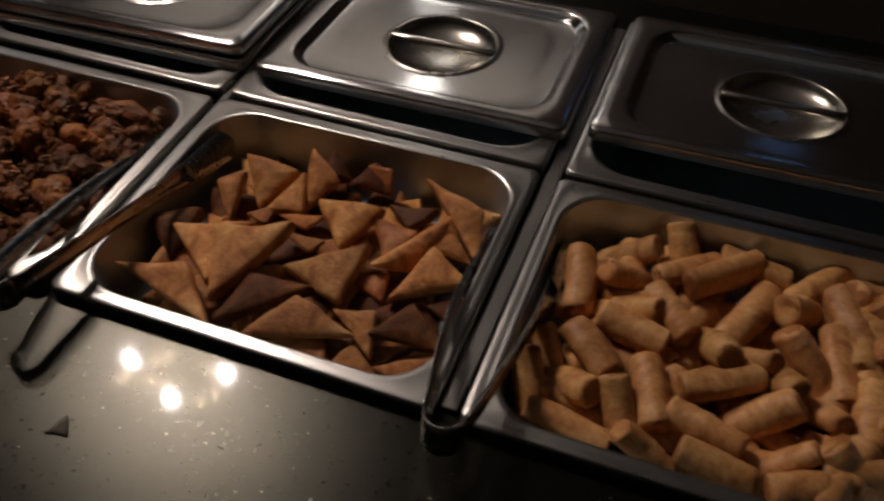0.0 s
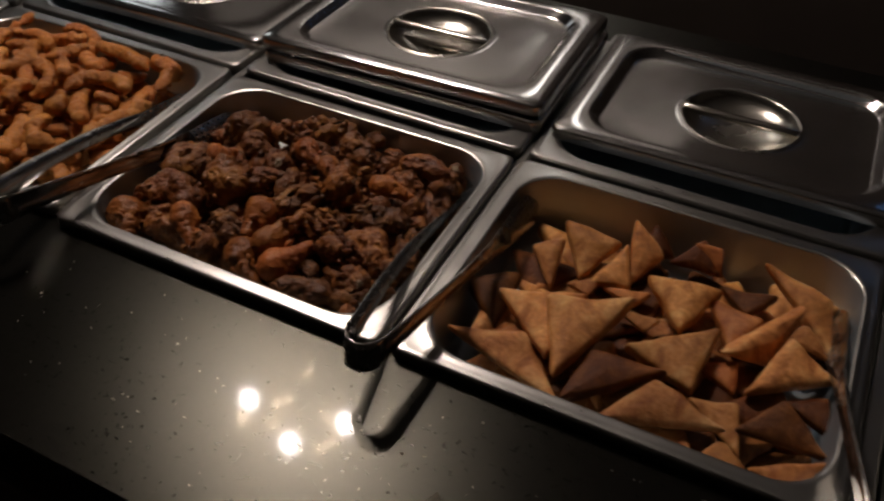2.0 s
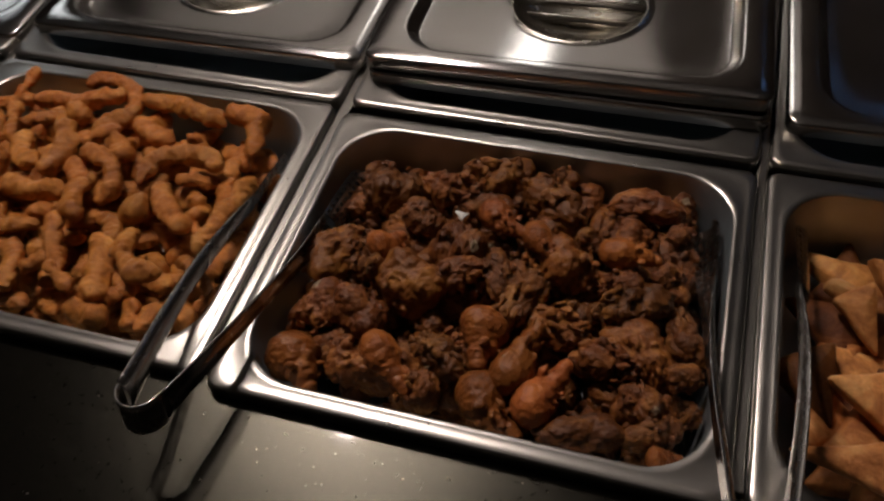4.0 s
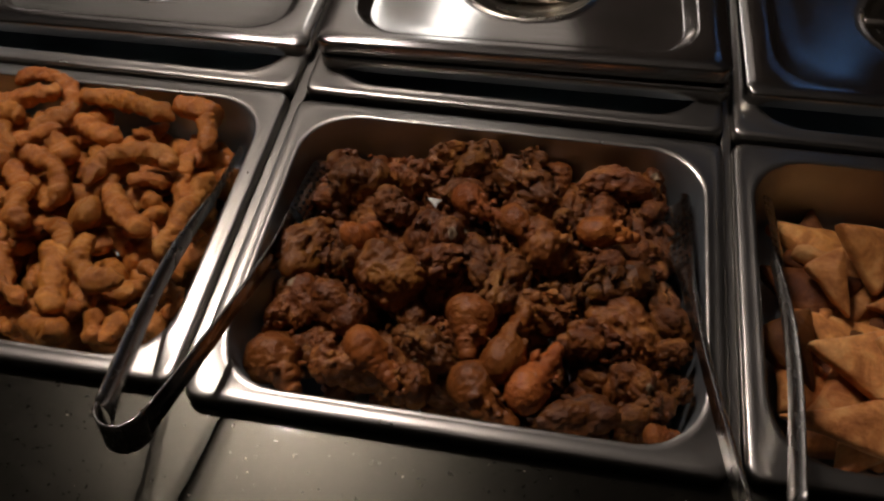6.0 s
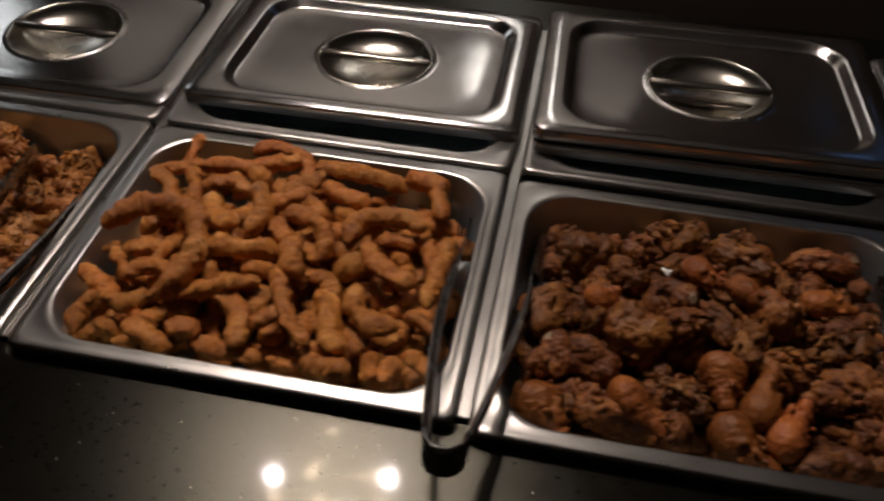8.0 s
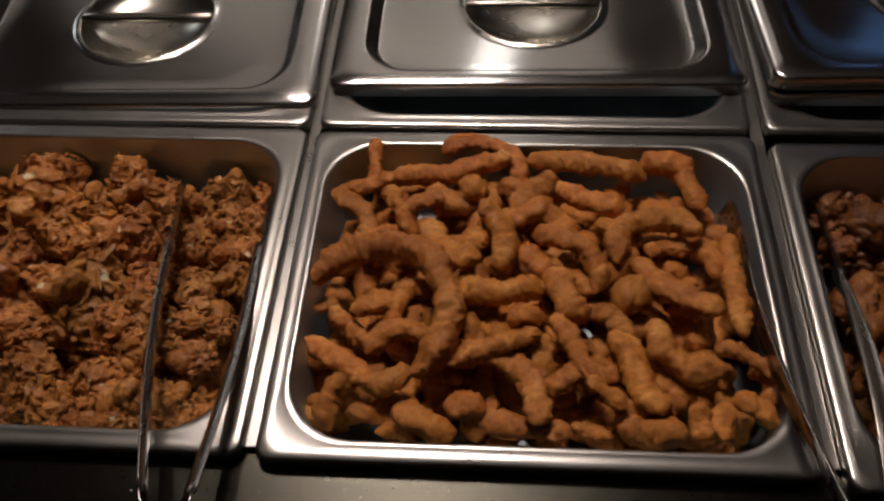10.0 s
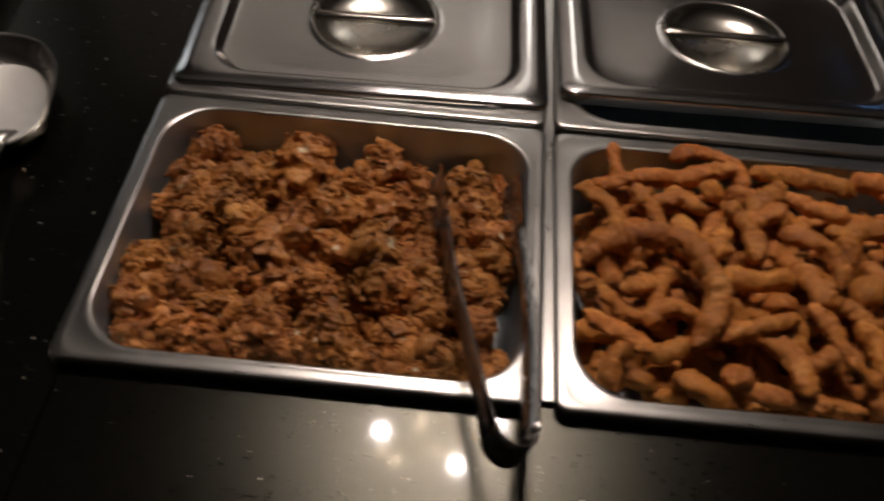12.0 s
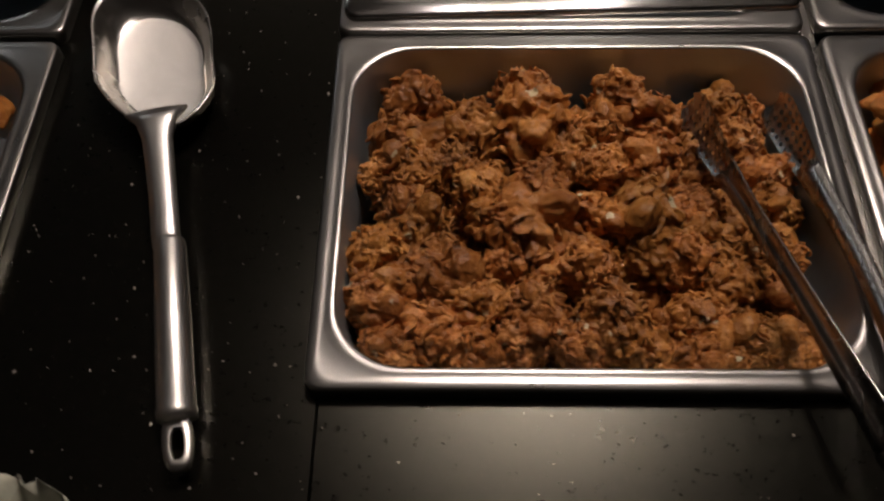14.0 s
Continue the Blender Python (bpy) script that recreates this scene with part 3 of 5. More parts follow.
def chandelier():
    ob = thing("chandelier", pose(-0.735, 0.668, top), "small brass chandelier with three lit bulbs and little lights", "chandelier")
    drop = 2.28 - top
    bm = ball(bmesh.new(), (0, 0, -0.015), 0.06, 16, 8, 0.4)
    rod(bm, (0, 0, 0), (0, 0, drop + 0.06), 0.006)
    ball(bm, (0, 0, drop + 0.05), 0.03)
    part("stem", bm, BRASS, ob)
    for bx, by, bz in ((-0.145, 0.01, 0.0), (0.135, 0.055, -0.01), (0.045, -0.07, -0.02)):
        arm = part("lamp_arm", rod(bmesh.new(), (0, 0, drop + 0.05), (bx, by, drop + bz + 0.05), 0.005), BRASS, ob)
        part("bulb", ball(bmesh.new(), (bx, by, drop + bz), 0.0145, 12, 8, 1.2), BULB, arm, "glowing warm bulb")
    rnd = random.Random(5)
    for k in range(11):
        a = 2 * math.pi * k / 11 + rnd.uniform(-0.2, 0.2)
        r = rnd.uniform(0.05, 0.15)
        z = drop + rnd.uniform(-0.06, 0.05)
        q = (r * math.cos(a), r * math.sin(a), z)
        wire = part("wire", rod(bmesh.new(), (0, 0, drop + 0.06), (q[0], q[1], z + 0.008), 0.0012, 6), BRASS, ob)
        part("small_bulb", ball(bmesh.new(), q, 0.007, 8, 6), SMALL_BULB, wire, "tiny glowing light")
    return ob


chandelier()


# ---- food ----
def turbulent(p, scale, octaves=4, gain=0.55):
    v, amp = 0.0, 1.0
    for k in range(octaves):
        v += amp * noise.noise(p * scale)
        scale *= 2.03
        amp *= gain
    return v


def roll_mesh(seed, mat):
    """A rolled pastry along x: slightly flattened and wrinkled, with a lap along its side and ends folded in."""
    rnd = random.Random(seed)
    L, R = 0.074, 0.0116
    shift = Vector((seed * 3.1, seed * 1.7, 0.4))
    lap, bend, skew = rnd.uniform(0, 6.28), rnd.uniform(-0.003, 0.003), rnd.uniform(-0.12, 0.12)
    ends = [rnd.uniform(0.0012, 0.0042) for _ in range(2)]
    n, rings = 30, 30
    loops = []

    def loop(x, f, rough=1.0):
        pts = []
        for k in range(n):
            a = 2 * math.pi * k / n
            # the sheet overlaps itself: a step at the lap that winds slowly along the roll
            turn = (a - lap - x * 9) % 6.283
            r = R * f * (1 + 0.05 * math.cos(2 * (a - lap)) + 0.022 * noise.noise(Vector((x * 40, seed * 2.7, 0))))
            r += 0.0011 * f * (1 - turn / 6.283)
            p = Vector((x, r * math.cos(a), r * math.sin(a) * 0.90))
            p.x += skew * p.y * 0.8
            q = p + shift
            p += Vector((0, p.y, p.z)).normalized() * f * rough * (0.0009 * noise.noise(q * 55) + 0.0006 * noise.noise(q * 150) + 0.0003 * noise.noise(q * 420))
            p.z += bend * (1 - (2 * x / L) ** 2)
            pts.append(tuple(p))
        return pts
    for f in (0.06, 0.30, 0.52, 0.70, 0.85, 0.95):
        # a folded end: rounded over, with a dimple where the sheet is tucked in
        loops.append(loop(-L / 2 + ends[0] * (1 - f) ** 0.7 + 0.0042 * f ** 5, f, 1.6))
    for k in range(rings):
        x = -L / 2 + 0.0062 + (L - 0.0124) * k / (rings - 1)
        loops.append(loop(x, 1.0 + 0.05 * math.sin(math.pi * k / (rings - 1))))
    for f in (0.95, 0.85, 0.70, 0.52, 0.30, 0.06):
        loops.append(loop(L / 2 - ends[1] * (1 - f) ** 0.7 - 0.0042 * f ** 5, f, 1.6))
    me = mesh_of(skin(bmesh.new(), loops, True, True), "spring_roll", mat)
    # the folded ends fry browner
    me.materials.append(ROLL_END)
    for f in me.polygons:
        c = f.center
        if abs(c.x) > L / 2 - 0.0022 + 0.0020 * noise.noise(c * 150 + shift):
            f.material_index = 1
    return me


def samosa_mesh(seed, mat, half, tall, lean):
    """A folded pastry triangle in the xy plane: its long edge on y = 0, its tip towards +y; puffed, with pinched edges and blisters."""
    rnd = random.Random(seed)
    thick = min(0.017, 0.40 * tall) * rnd.uniform(0.85, 1.1)
    corners = [Vector((-half, 0, 0)), Vector((half, 0, 0)), Vector((lean, tall, 0))]
    mid = sum(corners, Vector()) / 3
    shift = Vector((seed * 2.3, seed, 3.0))
    outline = []
    per, r = 10, 0.0040
    for i in range(3):
        a, b, c = corners[i - 1], corners[i], corners[(i + 1) % 3]
        into, out = (b - a).normalized(), (c - b).normalized()
        p0, p1 = b - into * r, b + out * r
        for k in range(5):
            f = k / 4
            outline.append((1 - f) ** 2 * p0 + 2 * f * (1 - f) * b + f * f * p1)
        q = c - out * r
        for k in range(1, per):
            outline.append(p1 + (q - p1) * (k / per))
    loops = []
    h = thick / 2
    bulge = rnd.uniform(1.05, 1.35)
    for s, z in ((0.10, -bulge), (0.35, -bulge * 0.98), (0.62, -1.05), (0.82, -0.94), (0.94, -0.78), (0.99, -0.45), (1.0, 0), (0.99, 0.45), (0.94, 0.78), (0.82, 0.94), (0.62, 1.05), (0.35, bulge * 0.98), (0.10, bulge)):
        pts = []
        for p in outline:
            q = mid + (p - mid) * s
            # the edges wave a little, the corners curl
            q += (p - mid).normalized() * (0.0020 * s * noise.noise(p * 45 + shift))
            q.z = z * h + 0.0030 * noise.noise(q * 26 + shift)
            q.z += 0.0014 * noise.noise(q * 70 - shift) + 0.0007 * max(0.0, noise.noise(q * 190 + shift)) * (1 if z > 0 else -1)
            q.z += (p - mid).length ** 2 * rnd_curl(seed) * s * s
            pts.append(tuple(q - mid))
        loops.append(pts)
    return mesh_of(skin(bmesh.new(), loops, True, True), "samosa", mat)


def rnd_curl(seed):
    return 2.2 * math.sin(seed * 12.9)


def strip_mesh(seed, mat, length, turn1, turn2, thick):
    """A battered strip in the xy plane, its middle at the origin and heading along x there.
    Its first half turns by turn1 degrees and its second by turn2; the batter swells, pinches and wrinkles along it."""
    rnd = random.Random(seed)
    shift = Vector((seed * 1.9, seed * 4.1, 0))
    rings, n = max(16, int(length / 0.0011)), 28
    ends = rnd.uniform(0.45, 0.9), rnd.uniform(0.45, 0.9)
    flat, tilt = rnd.uniform(0.72, 0.98), rnd.uniform(-0.6, 0.6)
    step = length / rings
    centre, heads = [], []
    h = -radians(turn1)
    p = Vector((0, 0, 0))
    for i in range(rings + 1):
        centre.append(p.copy())
        heads.append(h)
        h += radians(turn1 if i < rings / 2 else turn2) * 2 / rings
        p = p + Vector((math.cos(h), math.sin(h), 0)) * step
    mid = centre[rings // 2]
    loops = []
    for i in range(rings + 1):
        f = i / rings
        s = f * length
        c = centre[i] - mid
        c.z += 0.003 * math.sin(f * 4 + seed)
        c += 0.0018 * noise.noise_vector(Vector((s * 42, seed * 3.7, 0)))
        out = Vector((-math.sin(heads[i]), math.cos(heads[i]), 0))
        e = min(f, 1 - f) * length / thick
        tapered = math.sqrt(max(0.03, 1 - (1 - min(1, e * 1.7)) ** 2))
        # swellings, then the narrow wrinkles of a shrunken skin
        swell = 1 + 0.16 * noise.noise(Vector((s * 48, seed * 7.1, 4))) + 0.09 * noise.noise(Vector((s * 110, seed * 2.3, 9)))
        crease = 0.0011 * noise.noise(Vector((s * 260, seed * 1.3, 2)))
        w = thick / 2 * tapered * swell
        w *= min(1.0, ends[0] + f * 2.6, ends[1] + (1 - f) * 2.6)
        pts = []
        for j in range(n):
            b = 2 * math.pi * j / n
            d = out * math.cos(b) + Vector((0, 0, 1)) * (math.sin(b) * flat + tilt * 0.25 * math.cos(b))
            p = c + d * w
            q = p + shift
            lump = 0.0032 * noise.noise(q * 75) + 0.0026 * abs(noise.noise(q * 125)) + 0.0024 * abs(noise.noise(q * 260)) + 0.0013 * abs(noise.noise(q * 520)) - 0.0019
            pts.append(tuple(p + d * ((lump + crease * (0.5 + 0.5 * math.cos(b + seed))) * tapered)))
        loops.append(pts)
    return mesh_of(skin(bmesh.new(), loops, True, True), "fried_strip", mat)


def piece(name, me, m, label, category, group):
    ob = new(name, me)
    ob.matrix_basis = m
    return tagged(ob, label, category, group)


def radial(seed, radius, stretch, rough):
    """How far a lump reaches in a direction."""
    rnd = random.Random(seed)
    shift = Vector((seed * 5.3, seed * 2.9, seed * 1.1))
    sx, sy, sz = (rnd.uniform(1 - stretch, 1 + stretch) for _ in range(3))

    def reach(d):
        r = radius * (1 + rough * turbulent(d * 1.15 + shift, 1, 3, 0.55))
        return Vector((d.x * sx, d.y * sy, d.z * sz * 0.88)) * r
    return reach


def aimed(rnd):
    z, a = rnd.uniform(-1, 1), rnd.uniform(0, 6.2832)
    s = math.sqrt(1 - z * z)
    return Vector((s * math.cos(a), s * math.sin(a), z))


def fused(bm, name, mat, voxel):
    """One closed skin round all that bm holds, so that crumbs and shreds grow out of the crust."""
    ob = new("to_fuse", mesh_of(bm, "to_fuse", mat))
    m = ob.modifiers.new("fuse", "REMESH")
    m.mode, m.voxel_size = "VOXEL", voxel
    me = bpy.data.meshes.new_from_object(ob.evaluated_get(bpy.context.evaluated_depsgraph_get()))
    bpy.data.objects.remove(ob)
    me.name = name
    if not me.materials:
        me.materials.append(mat)
    me.shade_smooth()
    return me


def flake(bm, at, normal, along, length, width, thick, curl, shift):
    """A thin ragged leaf of batter, bent over and lying against the crust."""
    side = normal.cross(along).normalized()
    along = side.cross(normal)
    rows, cols = 6, 5
    sheets = []
    for face in (0.5, -0.5):
        sheet = []
        for i in range(rows + 1):
            u = i / rows * 2 - 1
            edge = math.sqrt(max(0.0, 1 - u * u * 0.92))
            row = []
            for j in range(cols + 1):
                v = j / cols * 2 - 1
                w = width / 2 * edge * (1 + 0.5 * noise.noise(Vector((u * 2, v, 5)) + shift))
                p = at + along * (u * length / 2) + side * (v * w)
                p += normal * (curl * (u * u * 0.8 + v * v * 0.5) * length * 0.5 + 0.0016 * noise.noise(Vector((u * 2.4, v * 2.4, 0)) + shift))
                row.append(bm.verts.new(p + normal * (face * thick * (1 - 0.5 * max(abs(u), abs(v))))))
            sheet.append(row)
        sheets.append(sheet)
    for i in range(rows):
        for j in range(cols):
            bm.faces.new((sheets[0][i][j], sheets[0][i][j + 1], sheets[0][i + 1][j + 1], sheets[0][i + 1][j]))
            bm.faces.new((sheets[1][i][j], sheets[1][i + 1][j], sheets[1][i + 1][j + 1], sheets[1][i][j + 1]))
    rim = [(0, j) for j in range(cols)] + [(i, cols) for i in range(rows)] + [(rows, j) for j in range(cols, 0, -1)] + [(i, 0) for i in range(rows, 0, -1)]
    for (a, b), (c, e) in zip(rim, rim[1:] + rim[:1]):
        bm.faces.new((sheets[0][a][b], sheets[0][c][e], sheets[1][c][e], sheets[1][a][b]))


def fritter_mesh(seed):
    """A fritter: an uneven clump of battered leaves and shreds of vegetable."""
    rnd = random.Random(seed)
    reach = radial(seed, 0.031, 0.22, 0.42)
    shift = Vector((seed * 2.1, seed * 7.7, 0))
    bm = bmesh.new()
    bmesh.ops.create_icosphere(bm, subdivisions=4, radius=1.0)
    for v in bm.verts:
        d = v.co.normalized()
        v.co = reach(d) * (0.95 + 0.16 * turbulent(d * 3.4 + shift, 1, 4, 0.65))
    for k in range(6):
        # smaller clumps that stick out
        d, r = aimed(rnd), rnd.uniform(0.009, 0.016)
        m = Matrix.Translation(reach(d) * rnd.uniform(0.8, 1.0)) @ Euler((rnd.uniform(0, 6), rnd.uniform(0, 6), 0)).to_matrix().to_4x4() @ Matrix.Diagonal((r * rnd.uniform(0.9, 1.5), r, r * 0.7, 1))
        bmesh.ops.create_icosphere(bm, subdivisions=2, radius=1.0, matrix=m)
    for k in range(26):
        d, r = aimed(rnd), rnd.uniform(0.0013, 0.0034)
        m = Matrix.Translation(reach(d) * rnd.uniform(1.0, 1.16)) @ Euler((rnd.uniform(0, 6), rnd.uniform(0, 6), rnd.uniform(0, 6))).to_matrix().to_4x4() @ Matrix.Diagonal((r * rnd.uniform(0.8, 2.2), r, r * 0.6, 1))
        bmesh.ops.create_icosphere(bm, subdivisions=1, radius=1.0, matrix=m)
    for k in range(135):
        d = aimed(rnd)
        normal = (d + aimed(rnd) * rnd.uniform(0.2, 1.1)).normalized()
        flake(bm, reach(d) * rnd.uniform(0.98, 1.10), normal, aimed(rnd), rnd.uniform(0.008, 0.020), rnd.uniform(0.004, 0.010), rnd.uniform(0.0016, 0.0026), rnd.uniform(-0.7, 0.5), Vector((k * 1.7, seed, 0)))
    for k in range(70):
        d = aimed(rnd)
        t = d.cross(aimed(rnd)).normalized()
        half = rnd.uniform(0.10, 0.36)
        w, h = rnd.uniform(0.0010, 0.0026), rnd.uniform(0.0010, 0.0018)
        curl, lift = rnd.uniform(-1.4, 1.4), rnd.uniform(0.02, 0.14)
        side0 = d.cross(t)
        loops = []
        for i in range(11):
            s = (i / 10 * 2 - 1) * half
            e = (d * math.cos(s) + t * math.sin(s) + side0 * (curl * s * s)).normalized()
            p = reach(e) * (1.0 + lift * math.cos(s / half * 1.5) + 0.05 * noise.noise(e * 7 + shift))
            taper = math.sqrt(max(0.03, 1 - (s / half) ** 4))
            wob = 1 + 0.45 * noise.noise(e * 9 - shift)
            loops.append([tuple(p + side0 * (w * wob * taper * math.cos(b)) + e * (h * wob * taper * math.sin(b))) for b in (6.2832 * j / 8 for j in range(8))])
        skin(bm, loops, True, True)
    me = fused(bm, "vegetable_fritter", PAKORA, 0.00095)
    crusted(me, shift, 0.0011, 0.0006)
    return me


def crusted(me, shift, coarse, fine, fold=-2.2):
    """Roughens a skin: folds (fold < 0) or knobs (fold > 0) a few millimetres across, and grains on them."""
    normals = [v.normal.copy() for v in me.vertices]
    for v, nrm in zip(me.vertices, normals):
        q = v.co + shift
        v.co += nrm * (coarse * (fold * abs(noise.noise(q * 105)) - 0.27 * fold) + coarse * 0.8 * noise.noise(q * 48) + fine * noise.noise(q * 260) + fine * 0.5 * noise.noise(q * 520))


def chicken_mesh(seed, mat, kind):
    """A piece of fried chicken along x: a craggy chunk (0) or a smoother drumette that narrows to its bone (1)."""
    rnd = random.Random(seed)
    shift = Vector((seed * 3.3, seed, 9.0))
    bm = bmesh.new()

    def lobe(at, rx, ry, rz, level=3):
        m = Matrix.Translation(at) @ Euler((rnd.uniform(0, 6), rnd.uniform(-0.6, 0.6), rnd.uniform(-0.6, 0.6))).to_matrix().to_4x4() @ Matrix.Diagonal((rx, ry, rz, 1))
        bmesh.ops.create_icosphere(bm, subdivisions=level, radius=1.0, matrix=m)
    if kind == 1:
        bow = rnd.uniform(-0.004, 0.004)
        for k in range(9):
            f = k / 8
            r = 0.0135 * (1 - f) ** 0.75 * (0.75 + 0.25 * math.sin(math.pi * min(1, f * 2.2 + 0.25))) + 0.0052
            lobe((-0.017 + 0.042 * f, bow * math.sin(math.pi * f) + rnd.uniform(-0.0015, 0.0015), 0), r * 1.05, r, r * 0.92)
        lobe((0.0265, 0, 0), 0.0070, 0.0062, 0.0058)
        crumbs = 16
    else:
        for k in range(rnd.randint(4, 6)):
            r = rnd.uniform(0.0095, 0.0150)
            lobe((rnd.uniform(-0.015, 0.015), rnd.uniform(-0.008, 0.008), rnd.uniform(-0.006, 0.006)), r * rnd.uniform(1.0, 1.5), r, r * rnd.uniform(0.75, 1.0))
        crumbs = 56
    for k in range(crumbs):
        d = aimed(rnd)
        r = rnd.uniform(0.0011, 0.0040)
        at = Vector((d.x * 0.025, d.y * 0.0165, d.z * 0.0150)) * rnd.uniform(0.78, 1.0)
        lobe(at, r * rnd.uniform(0.8, 2.0), r, r * rnd.uniform(0.6, 1.0), 2)
    if kind == 0:
        for k in range(16):
            # torn scales of crust
            d = aimed(rnd)
            normal = (d + aimed(rnd) * 0.5).normalized()
            flake(bm, Vector((d.x * 0.023, d.y * 0.0155, d.z * 0.0140)), normal, aimed(rnd), rnd.uniform(0.007, 0.016), rnd.uniform(0.004, 0.010), 0.0026, rnd.uniform(-0.5, 0.3), Vector((k * 1.7, seed, 3)))
    me = fused(bm, "fried_chicken_piece", mat, 0.00085)
    crusted(me, shift, 0.0019 if kind == 0 else 0.0014, 0.0011 if kind == 0 else 0.0007, 1.3 if kind == 0 else 0.8)
    return me


def extents(me):
    co = np.empty(len(me.vertices) * 3)
    me.vertices.foreach_get("co", co)
    return np.ptp(co.reshape(-1, 3), axis=0)


ROLLS = [roll_mesh(k, ROLL) for k in range(14)]
CHUNKS = [chicken_mesh(k, CHICKEN, 0) for k in range(12)]
DRUMETTES = [chicken_mesh(40 + k, CHICKEN_RED, 1) for k in range(5)]
SIZE_OF = {me.name: extents(me) for me in CHUNKS + DRUMETTES}
FRITTERS = [fritter_mesh(40 + k) for k in range(9)]


COUNT = {"roll": 0, "samosa": 0, "chicken": 0, "strip": 0, "fritter": 0}


def following(kind):
    COUNT[kind] += 1
    return COUNT[kind] - 1


def roll(x, y, z, rx, ry, rz, size, girth=1.0):
    me = ROLLS[following("roll") % len(ROLLS)]
    return piece("spring_roll", me, pose(x, y, z, 0, ry, rz) @ pose(0, 0, 0, rx, 0, 0) @ Matrix.Diagonal((size, girth, girth, 1)), "golden fried spring roll in a steel pan", "spring roll", "spring rolls in the pan")


def samosa(x, y, z, rx, ry, rz, half, tall, lean, tone):
    """tone: 0 golden, 1 dark brown, 2 reddish."""
    me = samosa_mesh(following("samosa"), (SAMOSA, SAMOSA_DARK, SAMOSA_RED)[tone], half, tall, lean)
    words = ("golden triangular fried samosa in a steel pan", "dark brown fried samosa in a steel pan", "reddish brown fried samosa in a steel pan")[tone]
    return piece("samosa", me, pose(x, y, z, rx, ry, rz), words, "samosa", "samosas in the pan")


def chicken(x, y, z, rx, ry, rz, length, width, kind):
    """A piece as long and wide as given, turned by rx round its own length. kind: 0 craggy, 1 drumette."""
    k = following("chicken")
    me = (CHUNKS, DRUMETTES)[kind][k % (12, 5)[kind]]
    sx, sy, sz = SIZE_OF[me.name]
    g = width / (sy + sz) * 2
    words = "reddish brown fried chicken drumette" if kind else "dark craggy piece of fried chicken"
    return piece("fried_chicken_piece", me, pose(x, y, z, 0, ry, rz) @ pose(0, 0, 0, rx, 0, 0) @ Matrix.Diagonal((length / sx * 1.08, g * 1.06, g * 1.06, 1)), words, "fried chicken", "chicken pieces in the pan")


def strip(x, y, z, rx, ry, rz, length, turn1, turn2, thick):
    k = following("strip")
    me = strip_mesh(k, BATTER, length, turn1, turn2, thick)
    return piece("fried_strip", me, pose(x, y, z, rx, ry, rz), "golden brown battered fried strip", "fried strip", "battered strips in the pan")


def fritter(x, y, z, rx, ry, rz, size):
    me = FRITTERS[following("fritter") % len(FRITTERS)]
    return piece("vegetable_fritter", me, pose(x, y, z, rx, ry, rz) @ Matrix.Scale(size, 4), "craggy brown fried vegetable fritter", "fritter", "fritters in the pan")


def spread(rnd, x, nx, ny, reach_x, reach_y):
    """Places over a pan, one in each cell of a grid, each a little off its middle."""
    for i in range(nx):
        for j in range(ny):
            u, v = (i + rnd.uniform(0.1, 0.9)) / nx * 2 - 1, (j + rnd.uniform(0.1, 0.9)) / ny * 2 - 1
            yield x + u * reach_x, Y_FRONT + v * reach_y


def heap(u, v):
    return max(0.0, 1 - u * u) * max(0.0, 1 - v * v)


# the lower layers, mostly hidden
rnd = random.Random(3)
for level, z in ((0, 0.862), (1, 0.874)):
    for x, y in spread(rnd, X_A, 6, 5, 0.115, 0.088):
        roll(x, y, z + rnd.uniform(-0.002, 0.004), rnd.uniform(0, 360), rnd.uniform(-6, 6), rnd.uniform(0, 180), 0.9)
for k in range(16):
    roll(X_A + rnd.uniform(0.085, 0.118), Y_FRONT + rnd.uniform(-0.088, 0.088), 0.884 + 0.004 * (k % 3), rnd.uniform(0, 360), rnd.uniform(-10, 10), rnd.uniform(0, 180), 0.9)
for level, z in ((0, 0.858), (1, 0.868)):
    for x, y in spread(rnd, X_B, 6, 5, 0.118, 0.090):
        samosa(x, y, z, rnd.uniform(-15, 15), rnd.uniform(-15, 15), rnd.uniform(0, 360), 0.040, 0.048, rnd.uniform(-0.005, 0.005), 1 if rnd.random() < 0.4 else 0)
for level, z in ((0, 0.864), (1, 0.874), (1, 0.882)):
    for x, y in spread(rnd, X_C, 8, 6, 0.137 - 0.010 * level, 0.102 - 0.008 * level):
        z2 = z + 0.014 * level * heap((x - X_C) / 0.155, (y - Y_FRONT) / 0.125)
        chicken(x, y, z2 + rnd.uniform(-0.002, 0.004), rnd.uniform(0, 360), rnd.uniform(-20, 20), rnd.uniform(0, 360), rnd.uniform(0.034, 0.044), rnd.uniform(0.024, 0.030), 0)
for nx, ny, z, thick in ((7, 5, 0.862, 0.024), (8, 6, 0.876, 0.020)):
    for x, y in spread(rnd, X_D, nx, ny, 0.137, 0.102):
        strip(x, y, z + rnd.uniform(0, 0.005), rnd.uniform(-8, 8), rnd.uniform(-8, 8), rnd.uniform(0, 360), rnd.uniform(0.04, 0.07), rnd.uniform(10, 60), rnd.uniform(10, 60), thick)
